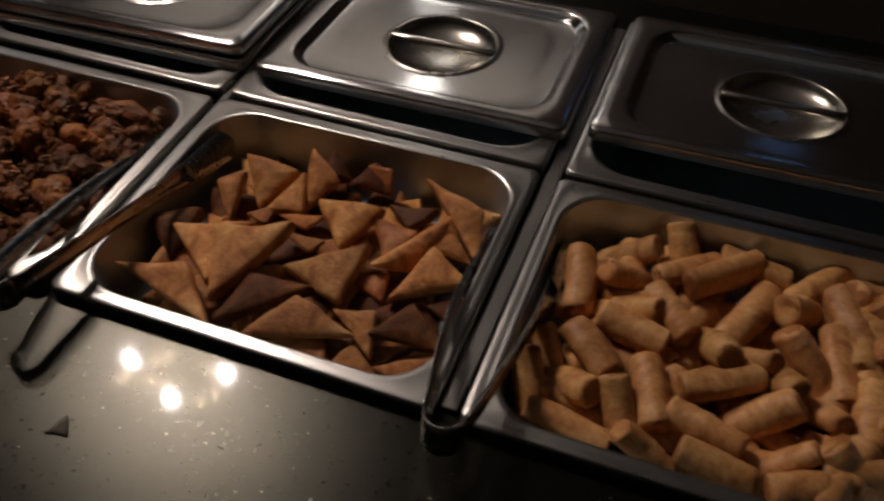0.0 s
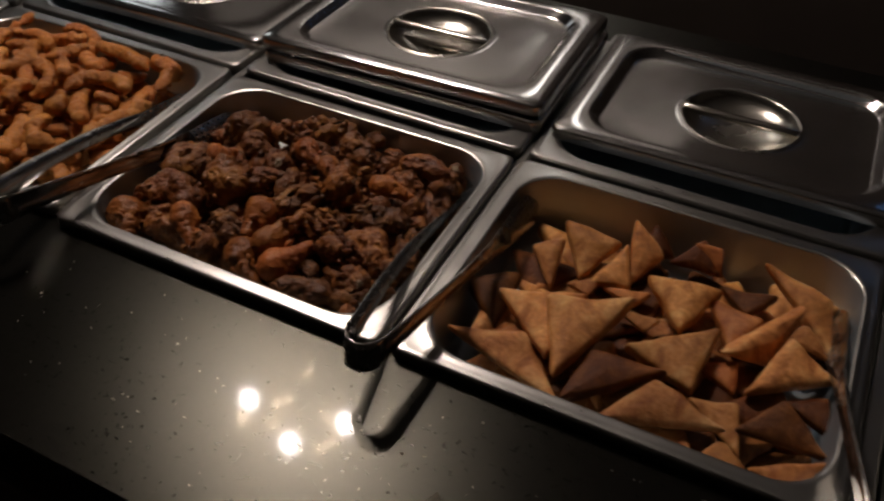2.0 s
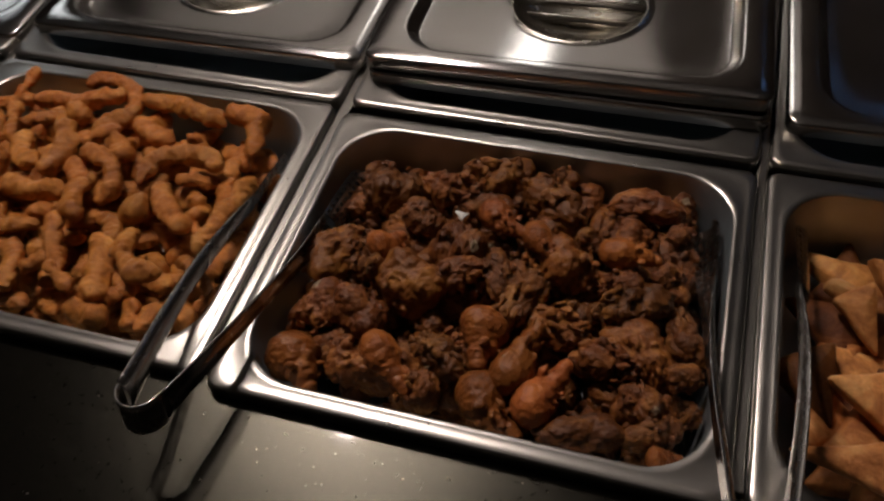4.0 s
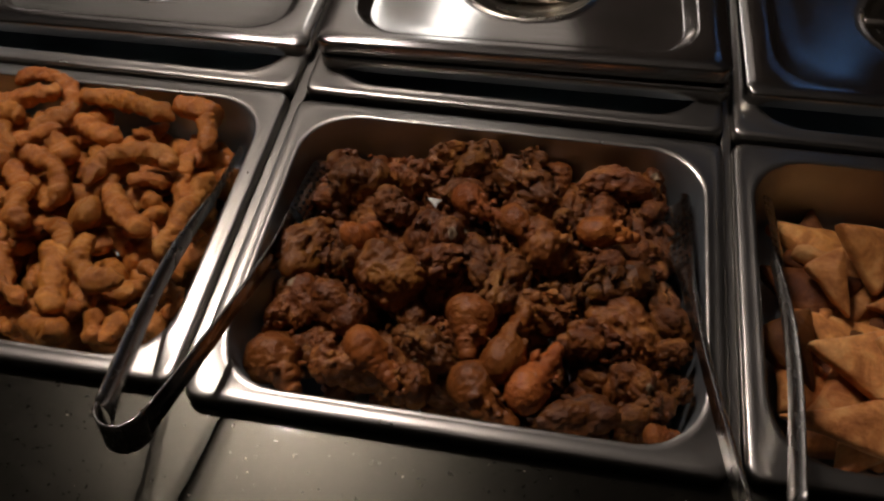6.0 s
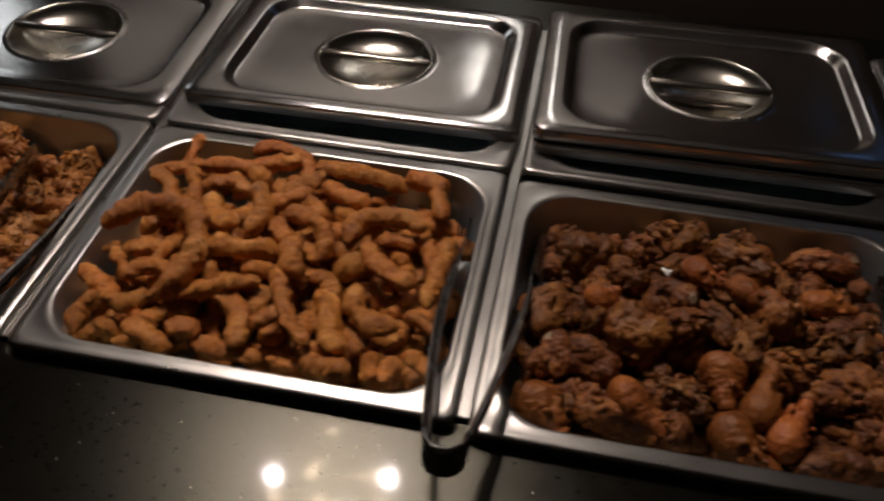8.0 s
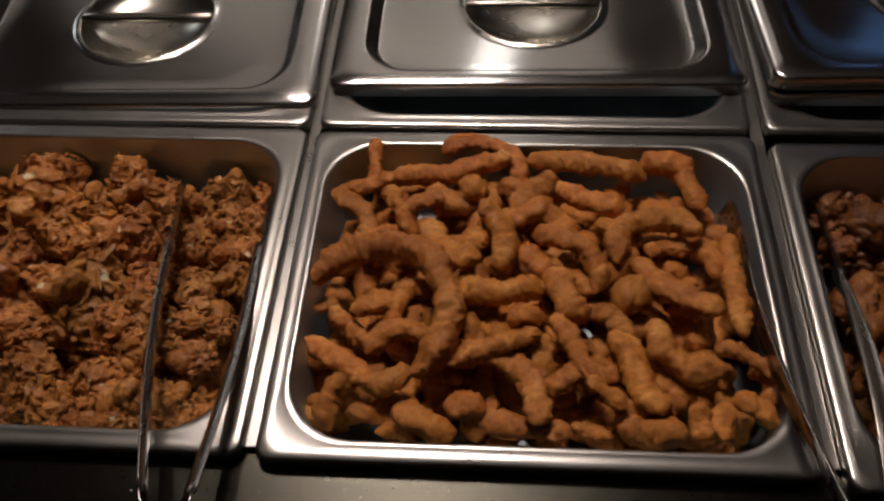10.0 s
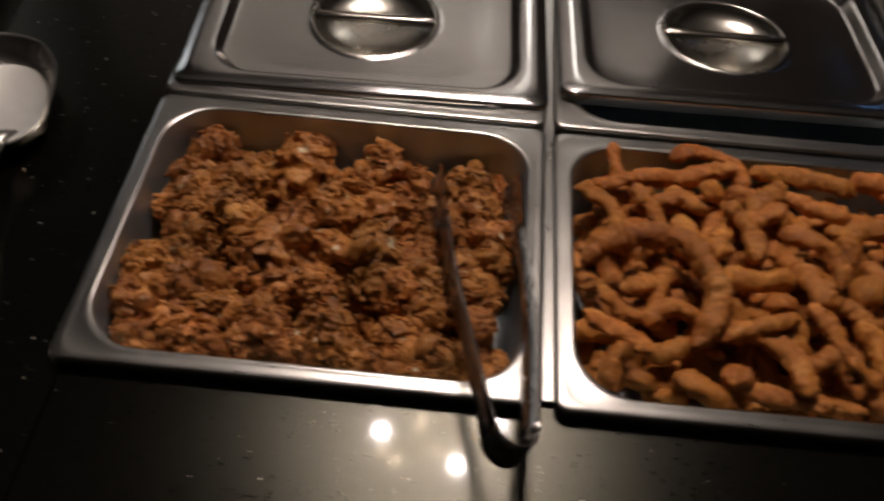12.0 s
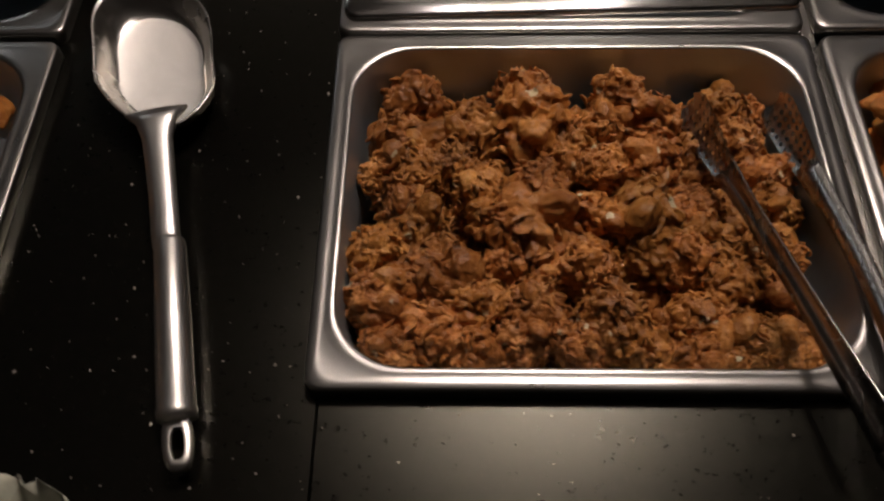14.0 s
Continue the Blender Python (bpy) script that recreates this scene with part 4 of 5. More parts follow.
for x, y in spread(rnd, X_D, 8, 6, 0.130, 0.100):
    z = 0.874 + 0.032 * heap((x - X_D) / 0.155, (y - Y_FRONT) / 0.125)
    strip(x, y, z + rnd.uniform(-0.004, 0.004), rnd.uniform(-12, 12), rnd.uniform(-12, 12), rnd.uniform(0, 360), rnd.uniform(0.03, 0.06), rnd.uniform(10, 60), rnd.uniform(-20, 60), rnd.uniform(0.015, 0.020))
for x, y in spread(rnd, X_D, 6, 5, 0.112, 0.094):
    # short broken ends between the long strips
    z = 0.880 + 0.034 * heap((x - X_D) / 0.155, (y - Y_FRONT) / 0.125)
    strip(x, y, z + rnd.uniform(-0.003, 0.003), rnd.uniform(-30, 30), rnd.uniform(-30, 30), rnd.uniform(0, 360), rnd.uniform(0.020, 0.034), rnd.uniform(-20, 40), rnd.uniform(-20, 40), rnd.uniform(0.012, 0.017))
for x, y in spread(rnd, X_D, 6, 5, 0.112, 0.090):
    # knobbly scraps lying between the strips on top
    z = 0.883 + 0.036 * heap((x - X_D) / 0.160, (y - Y_FRONT) / 0.130)
    strip(x, y, z + rnd.uniform(-0.003, 0.003), rnd.uniform(-25, 25), rnd.uniform(-25, 25), rnd.uniform(0, 360), rnd.uniform(0.024, 0.048), rnd.uniform(-10, 70), rnd.uniform(-10, 70), rnd.uniform(0.012, 0.017))
for x, y in spread(rnd, X_E, 8, 7, 0.135, 0.100):
    fritter(x, y, 0.866 + rnd.uniform(-0.002, 0.004), rnd.uniform(0, 360), rnd.uniform(0, 360), rnd.uniform(0, 360), 0.57)
for level, nx, z in ((0, 4, 0.868), (1, 7, 0.897)):
    for x, y in spread(rnd, X_F, nx, 5, 0.118, 0.092):
        z2 = z + 0.012 * level * heap((x - X_F) / 0.155, (y - Y_FRONT) / 0.125)
        strip(x, y, z2 + rnd.uniform(-0.003, 0.003), rnd.uniform(-12, 12), rnd.uniform(-12, 12), rnd.uniform(0, 360), rnd.uniform(0.04, 0.08), rnd.uniform(10, 50), rnd.uniform(10, 50), 0.024)

# the pieces on top
roll(0.3911, 0.1714, 0.8886, 79, -5, 102, 0.92, 1.08)
roll(0.4227, 0.2193, 0.8844, 30, -37, 3, 0.81, 0.94)
roll(0.4279, 0.1895, 0.8873, 54, 37, 33, 0.78, 0.91)
roll(0.4644, 0.2337, 0.8892, 133, 37, -66, 0.68, 1.08)
roll(0.4726, 0.2128, 0.8909, 321, -4, -140, 0.85, 0.82)
roll(0.5234, 0.2360, 0.8882, 190, 6, -5, 0.84, 0.84)
roll(0.5005, 0.2169, 0.8907, 259, 1, 43, 1.01, 1.08)
roll(0.4681, 0.1582, 0.8950, 280, -3, 135, 0.75, 1.07)
roll(0.4431, 0.1296, 0.8976, 159, -6, 170, 0.79, 1.04)
roll(0.4427, 0.1556, 0.8933, 147, 37, 157, 0.68, 0.87)
roll(0.4176, 0.1033, 0.8926, 22, -4, 140, 0.75, 1.08)
roll(0.5244, 0.1754, 0.8941, 265, -0, -114, 1.00, 1.08)
roll(0.5766, 0.2360, 0.8887, 344, -0, -127, 1.09, 0.99)
roll(0.5591, 0.1968, 0.8924, 225, 37, 54, 0.68, 1.08)
roll(0.5068, 0.1327, 0.8966, 324, -37, -64, 0.68, 1.08)
roll(0.5681, 0.1433, 0.8966, 117, 37, -34, 0.79, 1.07)
roll(0.6000, 0.2014, 0.8905, 62, 1, -63, 0.90, 1.02)
roll(0.5943, 0.1534, 0.8933, 21, -4, 103, 0.96, 0.91)
roll(0.6142, 0.2360, 0.8854, 167, 37, 40, 0.77, 1.01)
roll(0.5148, 0.1075, 0.8947, 333, -3, 29, 0.89, 1.08)
roll(0.5552, 0.1213, 0.8964, 39, -37, -61, 0.68, 0.89)
roll(0.4681, 0.0799, 0.8939, 69, -4, 109, 0.85, 1.08)
roll(0.4144, 0.0689, 0.8896, 4, 37, 147, 0.68, 1.00)
roll(0.3902, 0.0897, 0.8849, 185, 37, -54, 0.78, 0.87)
roll(0.3805, 0.0638, 0.8907, 217, 37, -66, 0.68, 0.91)
roll(0.4192, 0.0347, 0.8913, 86, -5, 171, 0.92, 0.90)
roll(0.4482, 0.0595, 0.8932, 251, -37, 118, 0.68, 0.97)
roll(0.5096, 0.0632, 0.8952, 270, -2, 165, 0.83, 0.95)
roll(0.5471, 0.0879, 0.8949, 244, -37, 23, 0.76, 1.02)
roll(0.5848, 0.1065, 0.8891, 215, 37, 133, 0.68, 0.81)
roll(0.4727, 0.0334, 0.8900, 255, 37, -6, 0.68, 0.85)
roll(0.5220, 0.0395, 0.8896, 269, -6, 173, 0.78, 0.99)
roll(0.5651, 0.0593, 0.8913, 26, 37, -157, 0.68, 0.84)
roll(0.6064, 0.0629, 0.8934, 206, 37, -27, 0.72, 0.97)
roll(0.5798, 0.0427, 0.8937, 20, 2, 25, 0.75, 0.90)
roll(0.6174, 0.1149, 0.8922, 293, -5, 91, 0.79, 1.08)
roll(0.5309, 0.1353, 0.8962, 241, 37, 151, 0.68, 0.80)
roll(0.6291, 0.2080, 0.8909, 335, 37, -23, 0.68, 0.95)
roll(0.6361, 0.1705, 0.8916, 254, 37, 2, 0.68, 0.98)
roll(0.6369, 0.1085, 0.8874, 342, 6, -85, 0.75, 0.92)
roll(0.6422, 0.2360, 0.8848, 137, -37, 157, 0.68, 0.97)
samosa(0.0916, 0.0976, 0.8919, -13, 5, -163, 0.0379, 0.0611, -0.0054, 0)
samosa(0.1207, 0.0956, 0.8958, 3, -10, 68, 0.0495, 0.0556, 0.0020, 0)
samosa(0.0825, 0.0481, 0.8905, 21, 4, -14, 0.0555, 0.0325, -0.0008, 0)
samosa(0.1988, 0.0471, 0.8940, 24, -3, 18, 0.0479, 0.0362, -0.0020, 0)
samosa(0.1543, 0.0651, 0.8878, 7, -8, 38, 0.0440, 0.0370, -0.0056, 1)
samosa(0.1991, 0.1054, 0.8922, -9, 8, -148, 0.0391, 0.0487, -0.0012, 0)
samosa(0.1868, 0.1631, 0.8945, -13, 0, -171, 0.0321, 0.0490, -0.0025, 0)
samosa(0.0973, 0.1840, 0.8990, 7, 25, -53, 0.0286, 0.0448, 0.0022, 0)
samosa(0.0698, 0.1630, 0.8932, -7, -22, 97, 0.0264, 0.0281, 0.0112, 0)
samosa(0.1266, 0.1720, 0.8932, -11, 18, -113, 0.0260, 0.0300, 0.0056, 0)
samosa(0.1408, 0.1982, 0.8973, -6, 33, -77, 0.0326, 0.0303, -0.0009, 0)
samosa(0.1489, 0.2144, 0.8963, -20, 33, -98, 0.0200, 0.0298, 0.0012, 1)
samosa(0.1851, 0.2159, 0.8958, 44, 1, 4, 0.0223, 0.0281, 0.0030, 1)
samosa(0.2803, 0.1964, 0.8991, 10, 17, -41, 0.0488, 0.0301, 0.0055, 0)
samosa(0.2555, 0.1497, 0.8945, -52, 10, -127, 0.0426, 0.0325, 0.0070, 0)
samosa(0.2783, 0.1271, 0.8936, 20, -2, 33, 0.0364, 0.0400, 0.0130, 0)
samosa(0.2826, 0.1612, 0.8947, 34, 4, 1, 0.0216, 0.0221, -0.0039, 0)
samosa(0.2294, 0.1616, 0.8875, 11, 10, -56, 0.0280, 0.0353, 0.0048, 2)
samosa(0.2348, 0.1945, 0.8870, -10, 1, -169, 0.0243, 0.0256, 0.0025, 1)
samosa(0.2432, 0.0665, 0.8845, 16, 6, -34, 0.0287, 0.0276, -0.0039, 0)
samosa(0.2831, 0.0728, 0.8916, 24, 2, 5, 0.0326, 0.0348, -0.0030, 1)
samosa(0.2948, 0.0397, 0.8880, -28, 9, -154, 0.0301, 0.0216, 0.0022, 2)
samosa(0.2065, 0.0333, 0.8796, 10, 0, -1, 0.0338, 0.0239, 0.0226, 0)
samosa(0.2522, 0.0342, 0.8807, 24, -2, 3, 0.0238, 0.0226, -0.0049, 0)
samosa(0.0414, 0.1109, 0.8804, -0, -9, 91, 0.0311, 0.0441, 0.0063, 1)
samosa(0.3019, 0.1083, 0.8802, 9, 3, -20, 0.0201, 0.0263, 0.0031, 1)
samosa(0.1600, 0.1334, 0.8875, -23, 1, -175, 0.0206, 0.0146, -0.0081, 0)
samosa(0.1076, 0.1500, 0.8872, -21, 5, -149, 0.0158, 0.0163, -0.0028, 0)
samosa(0.2324, 0.1128, 0.8818, 11, 7, -17, 0.0200, 0.0270, 0.0062, 2)
samosa(0.1443, 0.1572, 0.8861, -14, 0, -162, 0.0214, 0.0168, -0.0050, 0)
samosa(0.1964, 0.2204, 0.9007, 35, 29, -25, 0.0195, 0.0172, -0.0018, 2)
chicken(-0.2702, 0.1882, 0.9001, 341, 9, 11, 0.0454, 0.0373, 0)
chicken(-0.2358, 0.1616, 0.9108, 85, 5, -33, 0.0352, 0.0277, 0)
chicken(-0.2193, 0.1979, 0.9062, 237, 2, 8, 0.0408, 0.0325, 0)
chicken(-0.1844, 0.2268, 0.9025, 206, 10, 39, 0.0415, 0.0297, 0)
chicken(-0.1742, 0.1660, 0.9200, 1, -7, -32, 0.0408, 0.0221, 1)
chicken(-0.1463, 0.2020, 0.9073, 80, -12, -41, 0.0615, 0.0313, 0)
chicken(-0.0832, 0.2162, 0.9015, 131, -9, 2, 0.0543, 0.0271, 0)
chicken(-0.0514, 0.1953, 0.9031, 195, 9, 48, 0.0238, 0.0163, 0)
chicken(-0.1435, 0.1495, 0.9223, 103, -8, -49, 0.0404, 0.0200, 1)
chicken(-0.0831, 0.1595, 0.9139, 287, 7, 4, 0.0412, 0.0221, 1)
chicken(-0.2908, 0.1293, 0.8994, 241, 10, 57, 0.0568, 0.0339, 0)
chicken(-0.2510, 0.1321, 0.9149, 40, -11, 40, 0.0273, 0.0240, 1)
chicken(-0.2300, 0.1050, 0.9081, 304, -9, -29, 0.0551, 0.0417, 0)
chicken(-0.2025, 0.1426, 0.9124, 287, 9, 15, 0.0411, 0.0378, 0)
chicken(-0.1913, 0.1134, 0.9173, 311, 7, 21, 0.0407, 0.0277, 0)
chicken(-0.1682, 0.1164, 0.9210, 21, -3, -65, 0.0408, 0.0194, 0)
chicken(-0.1229, 0.1431, 0.9099, 267, 10, -0, 0.0463, 0.0422, 0)
chicken(-0.1490, 0.1031, 0.9171, 152, 8, 71, 0.0533, 0.0278, 0)
chicken(-0.0884, 0.1341, 0.9127, 38, -10, 11, 0.0294, 0.0215, 0)
chicken(-0.0562, 0.1514, 0.9065, 278, -1, 22, 0.0235, 0.0179, 0)
chicken(-0.0774, 0.1215, 0.9064, 105, 7, 35, 0.0575, 0.0334, 0)
chicken(-0.0421, 0.1138, 0.9011, 159, -3, -63, 0.0443, 0.0234, 0)
chicken(-0.0654, 0.0899, 0.9024, 249, 9, -43, 0.0504, 0.0327, 0)
chicken(-0.2857, 0.0718, 0.8989, 204, -10, 48, 0.0463, 0.0312, 0)
chicken(-0.2558, 0.0792, 0.9057, 58, 10, -36, 0.0447, 0.0306, 0)
chicken(-0.1660, 0.0672, 0.9158, 187, 0, -83, 0.0428, 0.0317, 1)
chicken(-0.1231, 0.0904, 0.9139, 222, -2, -4, 0.0455, 0.0286, 0)
chicken(-0.1386, 0.0621, 0.9159, 227, -10, 73, 0.0520, 0.0264, 1)
chicken(-0.0874, 0.0762, 0.9074, 100, 3, -13, 0.0460, 0.0277, 0)
chicken(-0.2837, 0.0300, 0.8962, 245, -2, -44, 0.0466, 0.0352, 1)
chicken(-0.2467, 0.0412, 0.8992, 285, -8, -33, 0.0416, 0.0340, 0)
chicken(-0.2213, 0.0392, 0.9088, 90, 5, -41, 0.0478, 0.0256, 1)
chicken(-0.1895, 0.0529, 0.9106, 167, -0, -27, 0.0427, 0.0244, 0)
chicken(-0.2018, 0.0312, 0.9013, 173, -6, 15, 0.0354, 0.0298, 0)
chicken(-0.1489, 0.0267, 0.9046, 2, 5, -37, 0.0509, 0.0299, 1)
chicken(-0.1198, 0.0448, 0.9098, 159, -9, 63, 0.0487, 0.0277, 1)
chicken(-0.0962, 0.0267, 0.8984, 56, -0, 18, 0.0531, 0.0268, 0)
chicken(-0.0639, 0.0556, 0.9003, 307, -0, 28, 0.0322, 0.0274, 0)
chicken(-0.0382, 0.0786, 0.9005, 38, 0, 18, 0.0252, 0.0184, 0)
chicken(-0.0518, 0.0398, 0.8971, 210, 8, 16, 0.0382, 0.0242, 0)
chicken(-0.0421, 0.0216, 0.9004, 92, 12, 22, 0.0215, 0.0160, 1)
chicken(-0.2086, 0.2252, 0.9054, 320, -12, 19, 0.0298, 0.0183, 0)
chicken(-0.1435, 0.2313, 0.9042, 27, 3, -22, 0.0222, 0.0189, 0)
chicken(-0.1139, 0.1660, 0.9144, 160, 1, -25, 0.0176, 0.0201, 0)
chicken(-0.0300, 0.0549, 0.8976, 239, 7, -26, 0.0129, 0.0165, 0)
chicken(-0.2587, 0.1099, 0.9101, 290, -5, -8, 0.0163, 0.0227, 0)
strip(-0.5335, 0.2537, 0.9107, 4, -3, -27, 0.0857, -78, -78, 0.0138)
strip(-0.6227, 0.2322, 0.9164, -7, -4, -79, 0.0424, 20, 20, 0.0109)
strip(-0.5661, 0.2269, 0.9129, -1, -4, 9, 0.0910, -0, -0, 0.0163)
strip(-0.6249, 0.1856, 0.9090, 8, 3, 119, 0.0638, 67, 67, 0.0148)
strip(-0.6281, 0.2105, 0.9093, -8, -3, 11, 0.0494, 19, 19, 0.0137)
strip(-0.5991, 0.1828, 0.9193, 6, -0, -65, 0.0481, 6, 6, 0.0112)
strip(-0.5871, 0.1904, 0.9149, -2, -1, -161, 0.0433, -8, -8, 0.0135)
strip(-0.5483, 0.2018, 0.9216, 4, 4, -6, 0.0245, 1, 1, 0.0176)
strip(-0.4846, 0.2403, 0.9127, -1, -4, -3, 0.0534, -31, -31, 0.0182)
strip(-0.5089, 0.1949, 0.9254, 0, 3, 50, 0.0462, -5, -5, 0.0183)
strip(-0.4708, 0.1907, 0.9250, 7, 0, -25, 0.0561, 19, 19, 0.0183)
strip(-0.4490, 0.2311, 0.9122, 4, 4, -9, 0.0509, -16, -16, 0.0165)
strip(-0.4083, 0.2348, 0.9116, 0, 2, -10, 0.0449, -42, -42, 0.0198)
strip(-0.3950, 0.2155, 0.9118, -6, -4, -71, 0.0408, -3, -3, 0.0155)
strip(-0.4365, 0.1731, 0.9263, 4, -1, 25, 0.0882, -86, -86, 0.0173)
strip(-0.4199, 0.1208, 0.9234, -7, -4, -42, 0.0693, 9, 9, 0.0185)
strip(-0.3793, 0.1290, 0.9177, -6, -2, -93, 0.0883, 5, 5, 0.0165)
strip(-0.5754, 0.1292, 0.9320, 8, -0, -42, 0.1766, -104, -104, 0.0200)
strip(-0.5906, 0.0832, 0.9198, -4, 4, 19, 0.0513, -46, -46, 0.0148)
strip(-0.6055, 0.1076, 0.9153, -7, 1, 29, 0.0435, 7, 7, 0.0165)
strip(-0.6235, 0.0917, 0.9077, -2, -0, -36, 0.0430, 25, 25, 0.0121)
strip(-0.6273, 0.0667, 0.9173, 6, -4, -36, 0.0565, -15, -15, 0.0158)
strip(-0.5956, 0.0513, 0.9189, 6, 2, 21, 0.0325, -17, -17, 0.0162)
strip(-0.6306, 0.0433, 0.9087, 3, -2, 65, 0.0448, -68, -68, 0.0151)
strip(-0.6359, 0.0362, 0.9032, 5, 4, -57, 0.0273, -32, -32, 0.0107)
strip(-0.5732, 0.0264, 0.9115, -5, -4, -21, 0.0394, 29, 29, 0.0182)
strip(-0.5491, 0.0370, 0.9150, 2, 0, 11, 0.0261, -8, -8, 0.0160)
strip(-0.5194, 0.0619, 0.9239, 7, 2, -35, 0.0884, -77, -77, 0.0165)
strip(-0.5148, 0.0305, 0.9075, -2, 0, -8, 0.0600, -9, -9, 0.0169)
strip(-0.5291, 0.0713, 0.9265, 3, -2, 16, 0.0552, 10, 10, 0.0121)
strip(-0.5287, 0.1081, 0.9281, 8, 0, 3, 0.0623, 25, 25, 0.0161)
strip(-0.4825, 0.0688, 0.9279, 8, 2, -60, 0.0545, 5, 5, 0.0128)
strip(-0.4653, 0.0425, 0.9243, -1, 4, -32, 0.0293, 4, 4, 0.0117)
strip(-0.4447, 0.0619, 0.9194, -8, -2, -66, 0.0610, -9, -9, 0.0199)
strip(-0.4408, 0.0269, 0.9103, -1, -2, -17, 0.0431, 20, 20, 0.0190)
strip(-0.4472, 0.1154, 0.9195, 5, -2, -12, 0.0294, 2, 2, 0.0261)
strip(-0.4894, 0.1074, 0.9304, 1, -2, -66, 0.0474, 30, 30, 0.0161)
strip(-0.4772, 0.1410, 0.9331, 5, 3, -45, 0.0681, -61, -61, 0.0153)
strip(-0.5048, 0.1356, 0.9259, 4, -3, -34, 0.0316, -22, -22, 0.0180)
strip(-0.5270, 0.1546, 0.9319, -8, -4, -76, 0.0621, -39, -39, 0.0184)
strip(-0.5662, 0.1473, 0.9250, -3, -3, -46, 0.0575, 42, 42, 0.0174)
strip(-0.5124, 0.1759, 0.9257, -8, -2, 17, 0.0407, 24, 24, 0.0188)
strip(-0.4243, 0.0662, 0.9235, 4, 3, -41, 0.0638, 80, 80, 0.0174)
strip(-0.3767, 0.0746, 0.9140, -3, -2, -31, 0.0430, -29, -29, 0.0101)
strip(-0.3749, 0.0459, 0.9069, -1, 1, -23, 0.0313, -17, -17, 0.0150)
strip(-0.4098, 0.0337, 0.9093, 6, -4, -82, 0.0221, 6, 6, 0.0154)
strip(-0.3957, 0.0352, 0.9087, -6, -1, -97, 0.0257, -18, -18, 0.0159)
strip(-0.4401, 0.0411, 0.9125, 1, 1, 0, 0.0447, 5, 5, 0.0142)
strip(-0.4912, 0.0543, 0.9217, -7, 2, 25, 0.0330, -4, -4, 0.0145)
strip(-0.5128, 0.0941, 0.9238, -5, -4, 7, 0.0250, 12, 12, 0.0137)
strip(-0.5456, 0.0848, 0.9199, 8, 3, -66, 0.0266, -41, -41, 0.0162)
strip(-0.4906, 0.1704, 0.9222, 8, -1, -36, 0.0308, 10, 10, 0.0171)
strip(-0.6067, 0.1683, 0.9157, -4, -0, 16, 0.0417, -48, -48, 0.0125)
strip(-0.6458, 0.1469, 0.9047, -6, 5, -28, 0.0145, 4, 4, 0.0128)
strip(-0.6430, 0.1108, 0.9065, -4, -3, -16, 0.0198, -28, -28, 0.0110)
strip(-0.3901, 0.1531, 0.9110, -5, -2, -69, 0.0347, -39, -39, 0.0146)
strip(-0.4537, 0.1634, 0.9223, 3, 2, -38, 0.0292, -30, -30, 0.0126)
strip(-0.6034, 0.0376, 0.9014, 3, -2, 0, 0.0369, -16, -16, 0.0126)
strip(-0.5900, 0.0260, 0.8996, 7, -5, -5, 0.0260, -29, -29, 0.0105)
strip(-0.4730, 0.0286, 0.9046, -7, -3, -22, 0.0262, -21, -21, 0.0107)
strip(-0.4265, 0.0571, 0.9123, -3, 4, -42, 0.0358, 7, 7, 0.0132)
strip(-0.3654, 0.0622, 0.9014, 5, -3, -89, 0.0357, -42, -42, 0.0112)
strip(-0.5944, 0.1116, 0.9127, -6, -1, -112, 0.0430, -0, -0, 0.0117)
strip(-0.5851, 0.0948, 0.9116, -1, -3, -109, 0.0313, 7, 7, 0.0102)
strip(-0.4167, 0.1598, 0.9147, 7, -0, 17, 0.0355, -54, -54, 0.0133)
strip(-0.4017, 0.1160, 0.9093, 4, 3, -33, 0.0441, -122, -122, 0.0119)
strip(-0.4808, 0.1306, 0.9203, 6, -4, -68, 0.0450, 19, 19, 0.0129)
fritter(-0.9514, 0.2215, 0.8846, 331, 64, 225, 0.76)
fritter(-0.9543, 0.1911, 0.8847, 263, 46, 241, 0.86)
fritter(-0.9475, 0.1590, 0.8917, 288, 201, 184, 0.60)
fritter(-0.9104, 0.1959, 0.8913, 233, 115, 26, 0.74)
fritter(-0.9291, 0.1655, 0.8957, 101, 25, 228, 0.51)
fritter(-0.8749, 0.2294, 0.8904, 57, 55, 108, 0.64)
fritter(-0.8708, 0.1933, 0.8898, 2, 307, 313, 0.99)
fritter(-0.8474, 0.1842, 0.8972, 11, 335, 186, 0.64)
fritter(-0.8283, 0.1913, 0.8977, 221, 270, 47, 0.56)
fritter(-0.8110, 0.2258, 0.8911, 307, 257, 291, 0.63)
fritter(-0.7993, 0.2101, 0.8912, 102, 256, 117, 0.75)
fritter(-0.7835, 0.2120, 0.8810, 165, 269, 196, 0.56)
fritter(-0.7975, 0.1661, 0.8961, 266, 331, 100, 0.72)
fritter(-0.8258, 0.1612, 0.9008, 3, 148, 313, 0.54)
fritter(-0.9074, 0.1436, 0.8976, 151, 40, 164, 0.59)
fritter(-0.8683, 0.1419, 0.8994, 206, 114, 323, 0.65)
fritter(-0.8696, 0.1086, 0.8942, 151, 40, 280, 0.91)
fritter(-0.8382, 0.1185, 0.8992, 214, 189, 164, 0.69)
fritter(-0.8972, 0.1214, 0.8988, 264, 154, 320, 0.58)
fritter(-0.9466, 0.1202, 0.8904, 182, 151, 333, 0.69)
fritter(-0.9702, 0.1016, 0.8875, 55, 100, 248, 0.59)
fritter(-0.9526, 0.0810, 0.8881, 189, 193, 299, 0.67)
